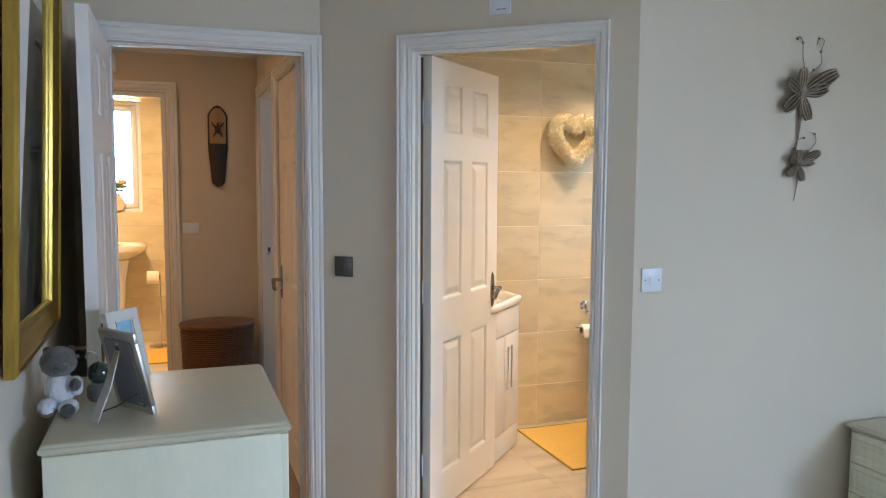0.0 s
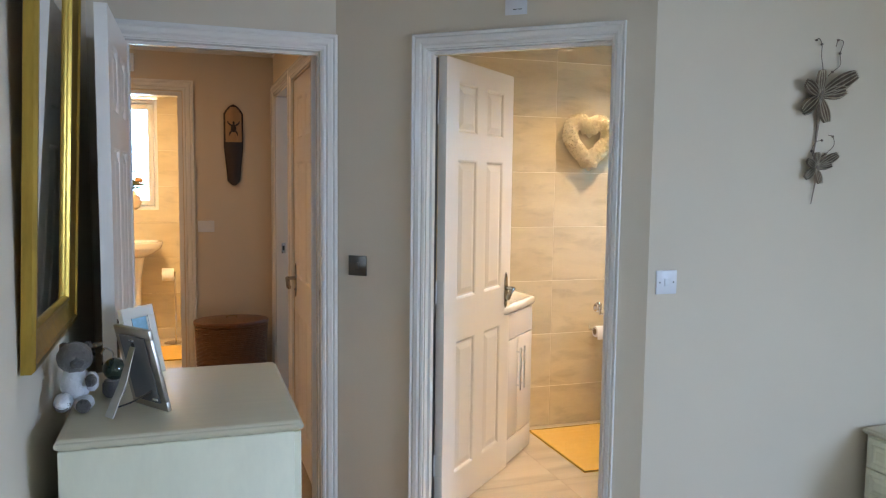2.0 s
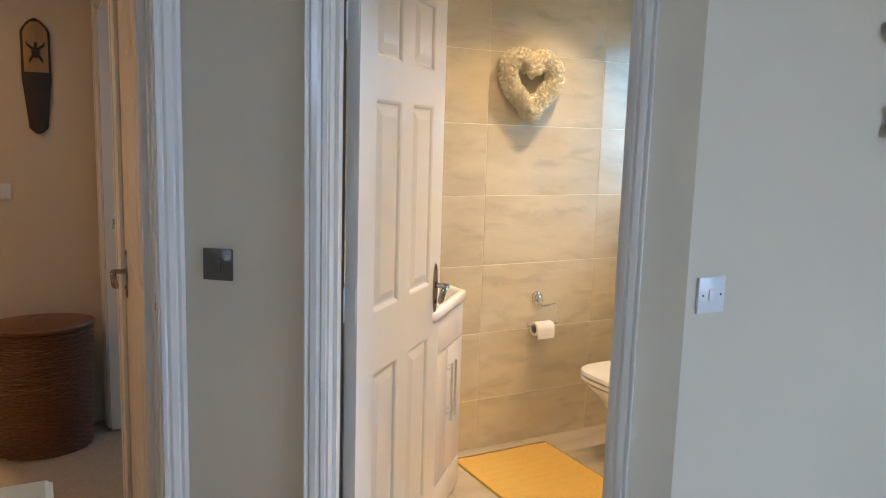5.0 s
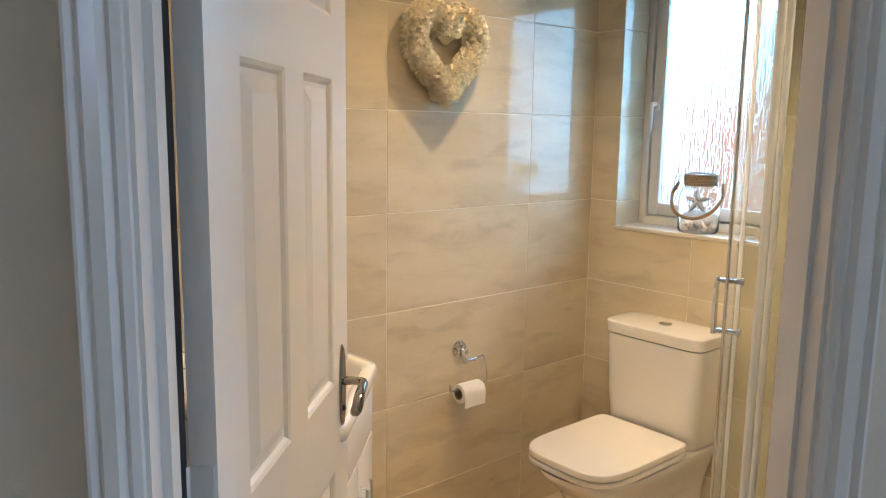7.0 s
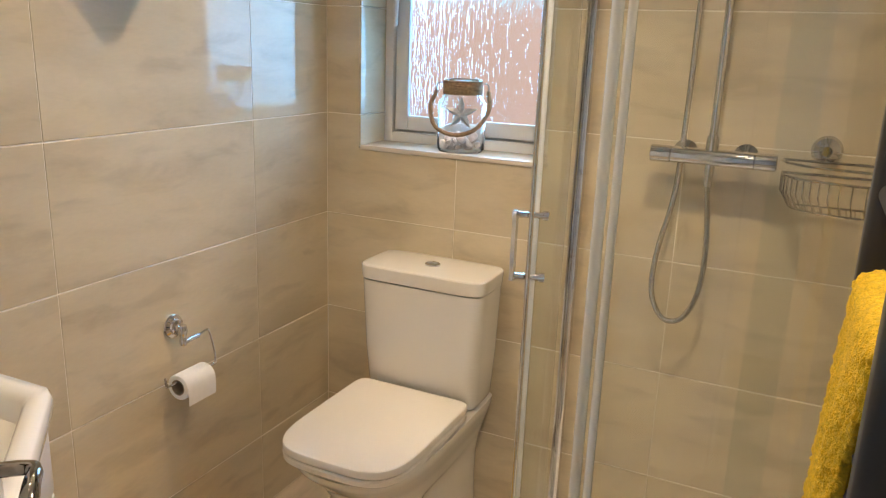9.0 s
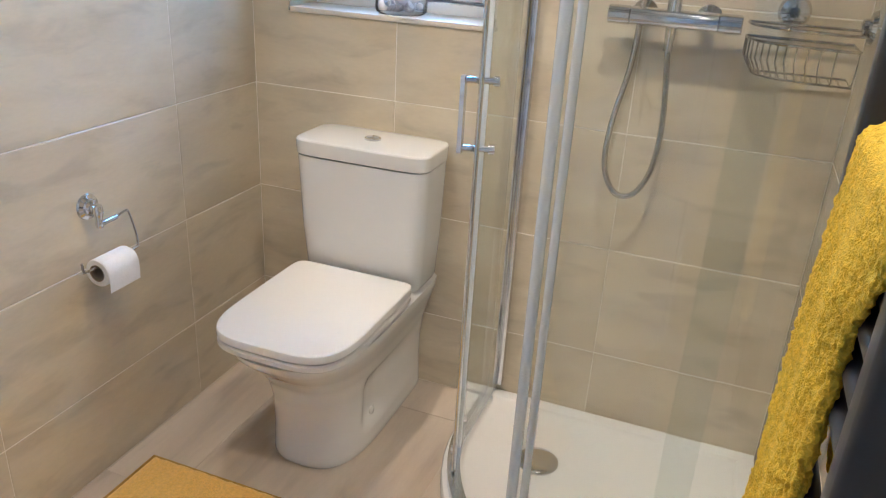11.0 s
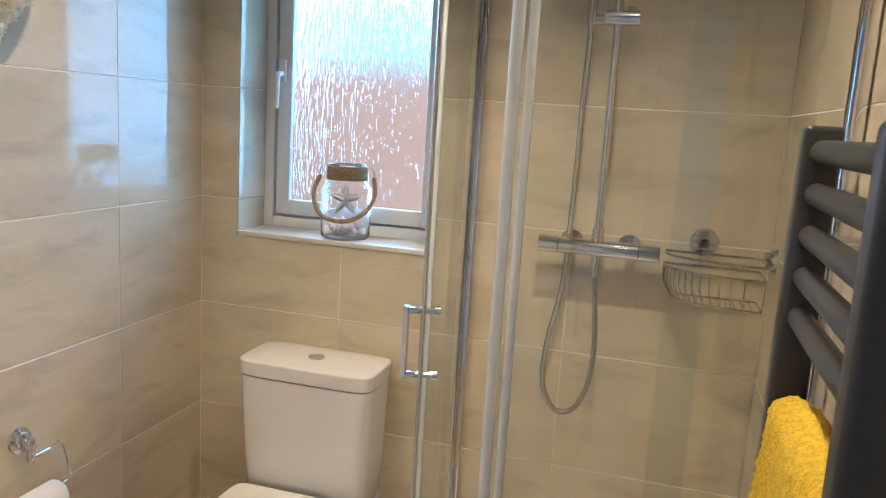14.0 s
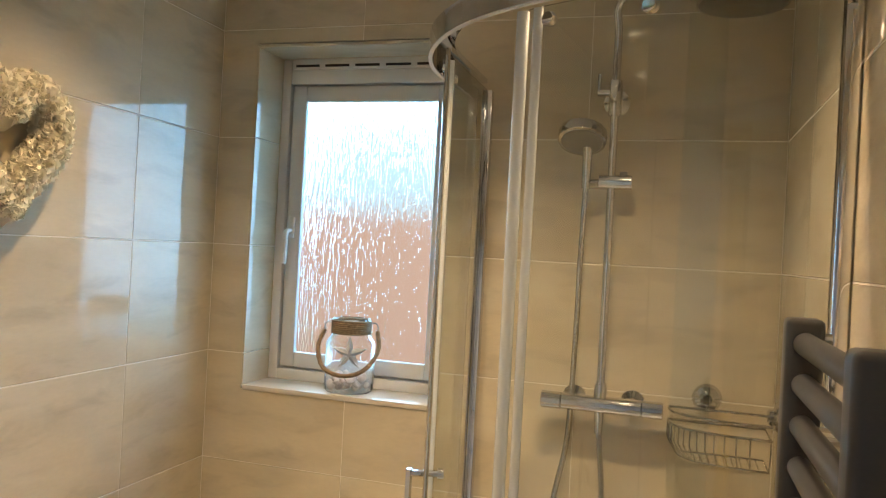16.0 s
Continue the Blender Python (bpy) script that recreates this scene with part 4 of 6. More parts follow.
def shower_tray():
    tr = thing("shower_tray", pose(0, 0, 0), "low white quadrant shower tray", "shower tray")
    out = quadrant(-0.02) + [(WIN_X, LOW_Y)]
    cx, cy = 2.78, 2.95
    scale = lambda k: [(cx + (x - cx) * k, cy + (y - cy) * k) for x, y in out]
    rings = [[(x, y, z) for x, y in scale(k)] for k, z in ((1, 0), (1, 0.036), (0.992, 0.042), (0.90, 0.042), (0.885, 0.036), (0.86, 0.026), (0.15, 0.022))]
    part("tray", loft(rings), ACRYLIC, tr, angle=50)
    w = part("waste_cover", lathe([(0.057, 0), (0.058, 0.006), (0.052, 0.011), (0.02, 0.014), (0.004, 0.0145)], pose(2.855, 3.115, 0.0225), 36), CHROME, tr, "chrome domed waste cover")
    return tr


def curved_strip(pts, thick, z0, z1):
    """An upright sheet of a thickness along plan points."""
    a, b = [], []
    for i, p in enumerate(pts):
        q0, q1 = Vector(pts[max(i - 1, 0)]), Vector(pts[min(i + 1, len(pts) - 1)])
        d = (q1 - q0).normalized()
        n = Vector((-d.y, d.x)) * thick / 2
        a.append((p[0] + n.x, p[1] + n.y)), b.append((p[0] - n.x, p[1] - n.y))
    return loft([[(a[i][0], a[i][1], z0), (b[i][0], b[i][1], z0), (b[i][0], b[i][1], z1), (a[i][0], a[i][1], z1)] for i in range(len(pts))])


def arc(a0, a1, r, n=12):
    return [(CX + r * math.cos(radians(a0 + (a1 - a0) * i / n)), CY + r * math.sin(radians(a0 + (a1 - a0) * i / n))) for i in range(n + 1)]


def shower_enclosure():
    en = thing("shower_enclosure", pose(0, 0, 0), "curved glass shower enclosure with one sliding door open", "shower enclosure")
    Z0, Z1 = 0.044, 2.055
    part("bottom_rail", curved_strip(quadrant(0.012, 28), 0.034, Z0, Z0 + 0.028), BRUSHED, en, angle=50)
    top = part("top_rail", curved_strip(quadrant(0.0, 28), 0.056, Z1 - 0.012, Z1), CHROME, en, "polished chrome curved head rail", angle=50)
    part("fascia", curved_strip(quadrant(-0.027, 28), 0.005, Z1 - 0.049, Z1 + 0.001), CHROME, top, angle=50)
    part("lip", curved_strip(quadrant(-0.026, 28), 0.009, Z1 - 0.052, Z1 - 0.049), SEAL_STRIP, top, "pale lower edge", angle=50)
    for nm, x0, x1, y0, y1 in (("wall_profile", WIN_X - 0.026, WIN_X - 0.001, SY - 0.050, SY - 0.016), ("wall_profile", SX + 0.016, SX + 0.050, LOW_Y + 0.001, LOW_Y + 0.026)):
        part(nm, rbox(x0, x1, y0, y1, Z0 + 0.028, Z1 - 0.035, 0.003), CHROME, en)
    for pts in ([(WIN_X - 0.026, SY - 0.033), (CX - 0.11, SY - 0.033)], [(SX + 0.036, CY), (SX + 0.036, LOW_Y + 0.026)]):
        g = part("fixed_pane", curved_strip(pts, 0.006, Z0 + 0.028, Z1 - 0.035), SHOWER_GLASS, en, "clear fixed glass pane")
        g.visible_shadow = False
        if pts[0][0] > CX:
            part("edge_seal", tube([(*pts[1], Z0 + 0.03), (*pts[1], Z1 - 0.04)], 0.0065, 10), SEAL_STRIP, g, "pale plastic edge strip")
    # slid-back door beside the window wall, and the closed one opposite
    door_a = [(WIN_X - 0.05, SY - 0.010), (CX, SY - 0.010)] + arc(90, 114, SR - 0.010, 8)[1:]
    door_b = arc(147, 180, SR - 0.026, 10) + [(SX + 0.026, CY - 0.06)]
    for pts, hand in ((door_a, True), (door_b, False)):
        d = part("sliding_door", curved_strip(pts, 0.006, Z0 + 0.032, Z1 - 0.040), SHOWER_GLASS, en, "curved clear glass sliding door", angle=60)
        d.visible_shadow = False
        e = pts[-1] if hand else pts[0]
        q = Vector(pts[-2] if hand else pts[1])
        dirn = (Vector(e) - q).normalized()
        nn = Vector((dirn.y, -dirn.x)) if hand else Vector((-dirn.y, dirn.x))
        if nn.dot(Vector((CX - e[0], CY - e[1]))) > 0:
            nn = -nn
        part("seal", tube([(e[0], e[1], Z0 + 0.035), (e[0], e[1], Z1 - 0.042)], 0.0055 if hand else 0.0125, 12), CHROME if hand else SEAL_STRIP, d, "chrome edge strip" if hand else "pale plastic edge strip")
        if not hand:
            e2 = Vector(e) - dirn * 0.036
            part("seal", tube([(e2.x, e2.y, Z0 + 0.035), (e2.x, e2.y, Z1 - 0.042)], 0.0095, 12), SEAL_STRIP, d, "pale plastic edge strip")
        for zz in (Z0 + 0.06, Z1 - 0.065):
            for w in (0.25, 0.8):
                k = pts[int(w * (len(pts) - 1))]
                part("roller", lathe([(0.012, -0.008), (0.014, 0.0), (0.012, 0.008)], Matrix.Translation((k[0], k[1], zz)) @ Matrix.Rotation(math.atan2(nn.y, nn.x), 4, "Z") @ Matrix.Rotation(radians(90), 4, "Y"), 14), CHROME, d)
        if hand:
            hp = Vector(e) - dirn * 0.045
            o = hp + nn * 0.034
            i = hp - nn * 0.03
            z0, z1 = 1.005 - 0.075, 1.005 + 0.075
            hd = part("door_handle", bmesh.new(), CHROME, d, "square chrome pull handle")
            bmh = bmesh.new()
            bm_box(-0.008, 0.008, -0.005, 0.005, z0 - 0.01, z1 + 0.01, bmh, Matrix.Translation((o.x, o.y, 0)))
            for zz in (z0, z1):
                tube([(o.x, o.y, zz), (i.x, i.y, zz)], 0.0075, 10, bmh)
            bmh.to_mesh(hd.data)
            bmh.free()
            for zz in (z0, z1):
                part("knob", tube([(i.x, i.y, zz), (i.x - nn.x * 0.012, i.y - nn.y * 0.012, zz)], 0.012, 14), CHROME, d)
    return en


shower_tray()
shower_enclosure()


def shower_set():
    """Thermostatic bar with rigid riser, overhead rose, hand shower and hose."""
    th = thing("shower_mixer", pose(0, 0, 0), "chrome thermostatic shower with riser rail and hose", "shower")
    bx, bz, yl, yr = WIN_X - 0.062, 1.205, 3.118, 2.812
    ym = (yl + yr) / 2
    along = Matrix.Translation((bx, ym, bz)) @ Matrix.Rotation(radians(90), 4, "X")
    half = (yl - yr) / 2
    part("bar", lathe([(0.019, -half + 0.052), (0.0215, -half + 0.054), (0.0215, half - 0.054), (0.019, half - 0.052)], along, 28), CHROME, th, "chrome mixer bar")
    for s in (-1, 1):
        z = sorted([s * (half - 0.0525), s * half])
        part("control_knob", lathe([(0.019, z[0]), (0.0225, z[0] + 0.002), (0.0225, z[1] - 0.003), (0.019, z[1])], along, 28), CHROME, th)
        yy = ym + s * 0.075
        part("wall_rose", lathe([(0.031, 0), (0.031, 0.004), (0.022, 0.014), (0.015, 0.022), (0.015, 0.05)], Matrix.Translation((WIN_X, yy, bz + 0.004)) @ Matrix.Rotation(radians(-90), 4, "Y"), 28), CHROME, th)
    ry = 2.968
    part("riser_collar", lathe([(0.015, 0), (0.016, 0.004), (0.016, 0.032), (0.012, 0.038)], pose(bx, ry, bz + 0.018), 20), CHROME, th)
    top = [(bx, ry, bz + 0.02), (bx, ry, 2.16), (bx - 0.02, ry, 2.215), (bx - 0.06, ry - 0.05, 2.235), (bx - 0.155, ry - 0.235, 2.235), (bx - 0.178, ry - 0.275, 2.222), (bx - 0.18, ry - 0.28, 2.19)]
    part("riser", tube([top[0], (bx, ry, 1.7)] + smooth_path(top[1:], 6), 0.0105, 14), CHROME, th, "chrome riser rail")
    rose = part("overhead_rose", lathe([(0.012, 0.03), (0.018, 0.024), (0.03, 0.018), (0.098, 0.012), (0.100, 0.006), (0.098, 0.0)], pose(bx - 0.18, ry - 0.28, 2.155), 40), CHROME, th, "round chrome overhead rose")
    part("nozzle_plate", lathe([(0.093, 0), (0.090, -0.002), (0.01, -0.002)], pose(bx - 0.18, ry - 0.28, 2.1545), 36), PEWTER, rose)
    br = 1.985
    part("wall_bracket", lathe([(0.034, 0), (0.034, 0.005), (0.026, 0.012), (0.012, 0.016), (0.012, 0.06)], Matrix.Translation((WIN_X, ry, br)) @ Matrix.Rotation(radians(-90), 4, "Y"), 28), CHROME, th)
    part("bracket_clamp", lathe([(0.016, -0.045), (0.017, -0.043), (0.017, 0.043), (0.016, 0.045)], pose(bx, ry, br), 20), CHROME, th)
    part("diverter", tube([(bx, ry, br + 0.015), (bx, ry + 0.045, br + 0.015)], 0.010, 12), CHROME, th)
    part("diverter_pin", tube([(bx, ry + 0.042, br + 0.015), (bx, ry + 0.042, br + 0.062)], 0.005, 10), CHROME, th)
    sz = 1.772
    slider = part("slider", tube([(bx, ry - 0.052, sz), (bx, ry + 0.03, sz)], 0.019, 22), CHROME, th)
    part("slider_arm", tube([(bx, ry + 0.02, sz - 0.004), (bx - 0.012, ry + 0.065, sz - 0.008)], 0.013, 14), CHROME, slider)
    part("slider_lock", tube([(bx, ry - 0.03, sz + 0.015), (bx, ry - 0.03, sz + 0.027)], 0.010, 12), PEWTER, slider)
    hx, hy = bx - 0.016, ry + 0.062
    hand = part("hand_shower", tube([(hx, hy, sz - 0.02), (hx, hy, sz + 0.06), (hx - 0.005, hy, sz + 0.105)], [0.0115, 0.0125, 0.014], 16), CHROME, th, "chrome hand shower")
    part("spray_head", lathe([(0.012, 0.040), (0.034, 0.036), (0.060, 0.028), (0.063, 0.014), (0.060, 0.0)], Matrix.Translation((hx - 0.03, hy + 0.012, sz + 0.096)) @ Matrix.Rotation(radians(28), 4, "Y"), 36), CHROME, hand)
    part("spray_face", lathe([(0.052, 0.0), (0.05, -0.002), (0.006, -0.002)], Matrix.Translation((hx - 0.03, hy + 0.012, sz + 0.095)) @ Matrix.Rotation(radians(28), 4, "Y"), 36), PEWTER, hand)
    part("hose_outlet", lathe([(0.012, -0.055), (0.010, -0.03), (0.013, -0.028), (0.013, 0.0)], pose(bx, 2.968, bz - 0.018), 16), CHROME, th)
    hose = smooth_path([(hx, hy, sz - 0.02), (hx - 0.002, hy + 0.004, sz - 0.2), (bx + 0.022, 3.040, 1.40), (bx + 0.036, 3.046, 1.2), (bx + 0.024, 3.052, 1.08), (bx + 0.004, 3.074, 0.95), (bx - 0.006, 3.078, 0.845), (bx - 0.008, 3.054, 0.780), (bx - 0.01, 3.022, 0.761), (bx - 0.008, 2.986, 0.780), (bx - 0.005, 2.958, 0.85), (bx, 2.952, 0.97), (bx, 2.968, 1.14)], 10)
    part("hose", tube(hose, 0.0074, 10), HOSE, th, "flexible ribbed chrome hose")
    return th


shower_set()


def wire_basket():
    """Quarter-round corner basket of chrome wire on two suction roses."""
    th = thing("shower_basket", pose(0, 0, 0), "empty chrome wire corner basket on the shower wall", "basket")
    cx, cy = WIN_X - 0.022, LOW_Y + 0.022
    along, out = 0.228, 0.135

    def rim(k, z, n=16):
        """Square at the corner, bowed in front, drawn in by k."""
        pts = [(cx, cy, z), (cx, cy + along - k, z)]
        for i in range(1, n):
            a = math.pi / 2 * i / n
            pts.append((cx - (out - k) * (math.sin(a) ** 0.75), cy + (along - k) * (math.cos(a) ** 0.75), z))
        return pts + [(cx - out + k, cy, z)]
    for z, k, r in ((1.213, 0, 0.0034), (1.181, 0, 0.0034), (1.104, 0.022, 0.0026)):
        part("rim" if z > 1.12 else "base_rim", tube(rim(k, z), r, 8, closed=True), DARKENED_CHROME, th)
    up, low = rim(0, 1.181, 14), rim(0.022, 1.104, 14)
    for a, b in list(zip(up, low))[1:]:
        part("wire", tube([a, (a[0], a[1], 1.142), b], 0.0021, 6), DARKENED_CHROME, th)
    for i in range(1, 11):
        y = cy + (along - 0.022) * i / 11
        x = cx - (out - 0.022) * (1 - (i / 11) ** 2.6) ** (1 / 2.6)
        part("base_wire", tube([(cx, y, 1.102), (x, y, 1.102)], 0.0021, 6), DARKENED_CHROME, th)
    for p, ax in (((WIN_X, LOW_Y + 0.158, 1.240), "x"), ((WIN_X - 0.118, LOW_Y, 1.230), "y")):
        r = Matrix.Rotation(radians(-90), 4, "Y") if ax == "x" else Matrix.Rotation(radians(-90), 4, "X")
        part("suction_rose", lathe([(0.035, 0), (0.036, 0.004), (0.030, 0.013), (0.018, 0.017), (0.017, 0.026), (0.012, 0.030)], Matrix.Translation(p) @ r, 28), CHROME, th)
        q = (p[0] - 0.022, p[1], p[2]) if ax == "x" else (p[0], p[1] + 0.022, p[2])
        part("hanger", tube([q, (q[0], q[1], 1.211)], 0.0028, 8), DARKENED_CHROME, th)
    return th


wire_basket()

# ---- radiator and towel ----
RX0, RX1, RY = 1.680, 2.045, LOW_Y + 0.110


def radiator():
    th = thing("towel_radiator", pose(0, 0, 0), "anthracite ladder towel radiator with round bars", "radiator")
    for x in (RX0 + 0.018, RX1 - 0.018):
        part("upright", rbox(x - 0.018, x + 0.018, RY - 0.020, RY + 0.020, 0.42, 1.522, 0.007, 3), ANTHRACITE, th)
    z = 1.494
    n = 0
    while z > 0.45:
        bar = part("bar", tube([(RX0 + 0.030, RY, z), (RX1 - 0.030, RY, z)], 0.0130, 18), ANTHRACITE, th)
        part("weld", tube([(RX1 - 0.0365, RY, z), (RX1 - 0.034, RY, z)], 0.0142, 18), ANTHRACITE, bar)
        n += 1
        z -= 0.0455 if n % 5 else 0.125
    for x in (RX0 + 0.06, RX1 - 0.06):
        for zz in (1.40, 0.62):
            part("wall_bracket", tube([(x, LOW_Y, zz), (x, RY, zz)], 0.010, 12), CHROME, th)
    part("air_vent", tube([(RX1 - 0.014, RY - 0.02, 1.50), (RX1 - 0.014, RY - 0.03, 1.50)], 0.006, 10), CHROME, th)
    return th


def towel():
    """Thick looped-pile towel, hung over a bar of the radiator."""
    th = thing("hand_towel", pose(0, 0, 0), "mustard yellow towelling hung over the dark radiator", "towel")
    top, xc = 1.238, RX0 + 0.185
    path = [(RY + 0.018 + 0.012 * (1 - k / 170), top - 0.60 + 0.575 * k / 170) for k in range(171)]
    path += [(RY - 0.001 + 0.019 * math.cos(radians(a)), top - 0.025 + 0.016 * math.sin(radians(a))) for a in range(15, 180, 15)]
    path += [(RY - 0.020, top - 0.025 - 0.30 * k / 40) for k in range(41)]
    rings = []
    for k, (y, z) in enumerate(path):
        (ya, za), (yb, zb) = path[max(k - 1, 0)], path[min(k + 1, len(path) - 1)]
        d = Vector((0, yb - ya, zb - za)).normalized()
        out = Vector((1, 0, 0)).cross(d)
        low = max(0.0, top - z)
        far_side = 0.112 + 0.014 * (1 - math.exp(-low * 14))
        near_side = 0.068 + 0.072 / (1 + math.exp((low - 0.11) * 60))
        end = min(k, len(path) - 1 - k)
        thick = (0.0075 + 0.004 * min(1, low * 3)) * min(1, 0.45 + end * 0.14)
        ring = []
        for i in range(150):
            t = 2 * math.pi * i / 150
            c, sn = math.cos(t), math.sin(t)
            u = math.copysign(abs(c) ** 0.5, c)
            v = math.copysign(abs(sn) ** 0.75, sn)
            p = Vector((xc + u * (far_side if u > 0 else near_side), y, z)) + out * v * thick
            pile = noise.noise(p * 160) * 0.0050 + noise.noise(p * 80) * 0.0020 + noise.noise(p * 11) * 0.004
            fold = 0.004 * math.sin(u * 5 + 0.8 + z * 2) * min(1, low * 6)
            p += (Vector((u * 0.8, 0, 0)) + out * v).normalized() * pile + Vector((0, fold, 0))
            ring.append(tuple(p))
        rings.append(ring)
    part("cloth", loft(rings), TOWEL, th, angle=85)
    return th


radiator()
towel()


# ---- shower room: loose things ----
def vanity():
    """Corner basin unit with a slanting front."""
    th = thing("vanity_unit", Matrix.Diagonal((1, 1, 1.034, 1)), "white corner vanity unit with moulded basin top", "vanity unit")
    yb = HEART_Y
    # plan: heart wall side, front from F0 to F1
    F1, F0 = Vector((1.812, 3.872)), Vector((1.502, 3.562))
    plan = [(1.30, yb), (F1.x, yb), (F1.x, F1.y), (F0.x, F0.y), (1.30, F0.y)]
    part("carcass", prism(plan, 0.0, 0.795), VANITY_WHITE, th, smooth=False)
    d = (F1 - F0).normalized()
    n = Vector((d.y, -d.x))
    L = (F1 - F0).length
    m = Matrix(((d.x, n.x, 0, F0.x), (d.y, n.y, 0, F0.y), (0, 0, 1, 0), (0, 0, 0, 1)))

    def panel(nm, u0, u1, z0, z1, parent=th):
        return part(nm, rbox(u0, u1, 0.0005, 0.018, z0, z1, 0.003), VANITY_WHITE, parent, m=m)
    panel("top_panel", 0.004, L - 0.004, 0.655, 0.785)
    panel("plinth", 0.004, L - 0.004, 0.012, 0.135)
    for i, (u0, u1, hu) in enumerate(((0.004, L / 2 - 0.002, L / 2 - 0.028), (L / 2 + 0.002, L - 0.004, L / 2 + 0.028))):
        dr = panel("cabinet_door", u0, u1, 0.140, 0.650)
        h = part("handle", tube([(hu, 0.045, 0.375), (hu, 0.045, 0.60)], 0.006, 10), BRUSHED, dr, "long brushed bar handle", m=m)
        for zz in (0.40, 0.575):
            part("standoff", tube([(hu, 0.017, zz), (hu, 0.045, zz)], 0.004, 8), BRUSHED, dr, m=m)
    # ceramic top: rounded rim, sunk bowl and raised back
    o = 0.035
    top = [(1.30, yb), (F1.x + 0.012, yb), (F1.x + 0.028, F1.y + 0.10), (F1.x + 0.030, F1.y - 0.006), (F1.x + 0.016, F1.y - 0.028), (F0.x + o * 0.75, F0.y - o * 0.75), (F0.x - 0.06, F0.y - 0.035), (1.30, F0.y - 0.03)]
    cx, cy = 1.57, 3.88
    sc = lambda k: [(cx + (x - cx) * k, min(cy + (y - cy) * k, yb)) for x, y in top]
    part("basin_top", loft([[(x, y, z) for x, y in sc(k)] for k, z in ((0.97, 0.796), (0.995, 0.802), (1.0, 0.815), (0.995, 0.828), (0.975, 0.836), (0.90, 0.838), (0.84, 0.836), (0.80, 0.826), (0.74, 0.79), (0.6, 0.735), (0.2, 0.72))]), CERAMIC, th, "white moulded basin", angle=60)
    part("upstand", rbox(1.31, F1.x - 0.11, yb - 0.055, yb - 0.001, 0.838, 0.872, 0.014, 4), CERAMIC, th)
    tap = part("basin_tap", tube(smooth_path([(1.50, yb - 0.075, 0.838), (1.50, yb - 0.075, 0.92), (1.515, yb - 0.10, 0.945), (1.545, yb - 0.15, 0.935)], 5), 0.014, 12), CHROME, th, "chrome mono tap")
    part("tap_lever", rbox(1.49, 1.51, yb - 0.10, yb - 0.05, 0.945, 0.957, 0.004), CHROME, tap)
    return th


vanity()


def bath_mat(name, x0, x1, y0, y1, z, label):
    """Woven cotton mat with ribbed rows and a darker bound edge."""
    th = thing(name, pose(0, 0, 0), label, "bath mat")
    nx, ny = 60, 40
    bm = bmesh.new()
    g = []
    for i in range(nx + 1):
        row = []
        for j in range(ny + 1):
            x, y = x0 + (x1 - x0) * i / nx, y0 + (y1 - y0) * j / ny
            e = 0.0 if i in (0, nx) or j in (0, ny) else 0.010 + 0.0018 * math.sin(j * 2.1) + 0.002 * noise.noise((x * 18, y * 18, 3))
            row.append(bm.verts.new((x + 0.002 * noise.noise((y * 9, 1, 1)), y + 0.002 * noise.noise((x * 9, 2, 1)), z + e)))
        g.append(row)
    for a, b in zip(g, g[1:]):
        for j in range(ny):
            bm.faces.new((a[j], b[j], b[j + 1], a[j + 1]))
    part("mat_surface", bm, MAT_YELLOW, th, angle=80)
    part("bound_edge", tube([(x0 + 0.004, y0 + 0.004, z + 0.005), (x1 - 0.004, y0 + 0.004, z + 0.005), (x1 - 0.004, y1 - 0.004, z + 0.005), (x0 + 0.004, y1 - 0.004, z + 0.005)], 0.005, 6, closed=True), MAT_EDGE, th, "darker stitched edge")
    return th


MAT_EDGE = mat("mustard_binding", (0.42, 0.26, 0.06), 0.9, vary=0.15, scale=80)
bath_mat("bath_mat", 1.925, 2.455, 3.40, 4.09, 0.0, "mustard yellow cotton bath mat on the tiled floor")


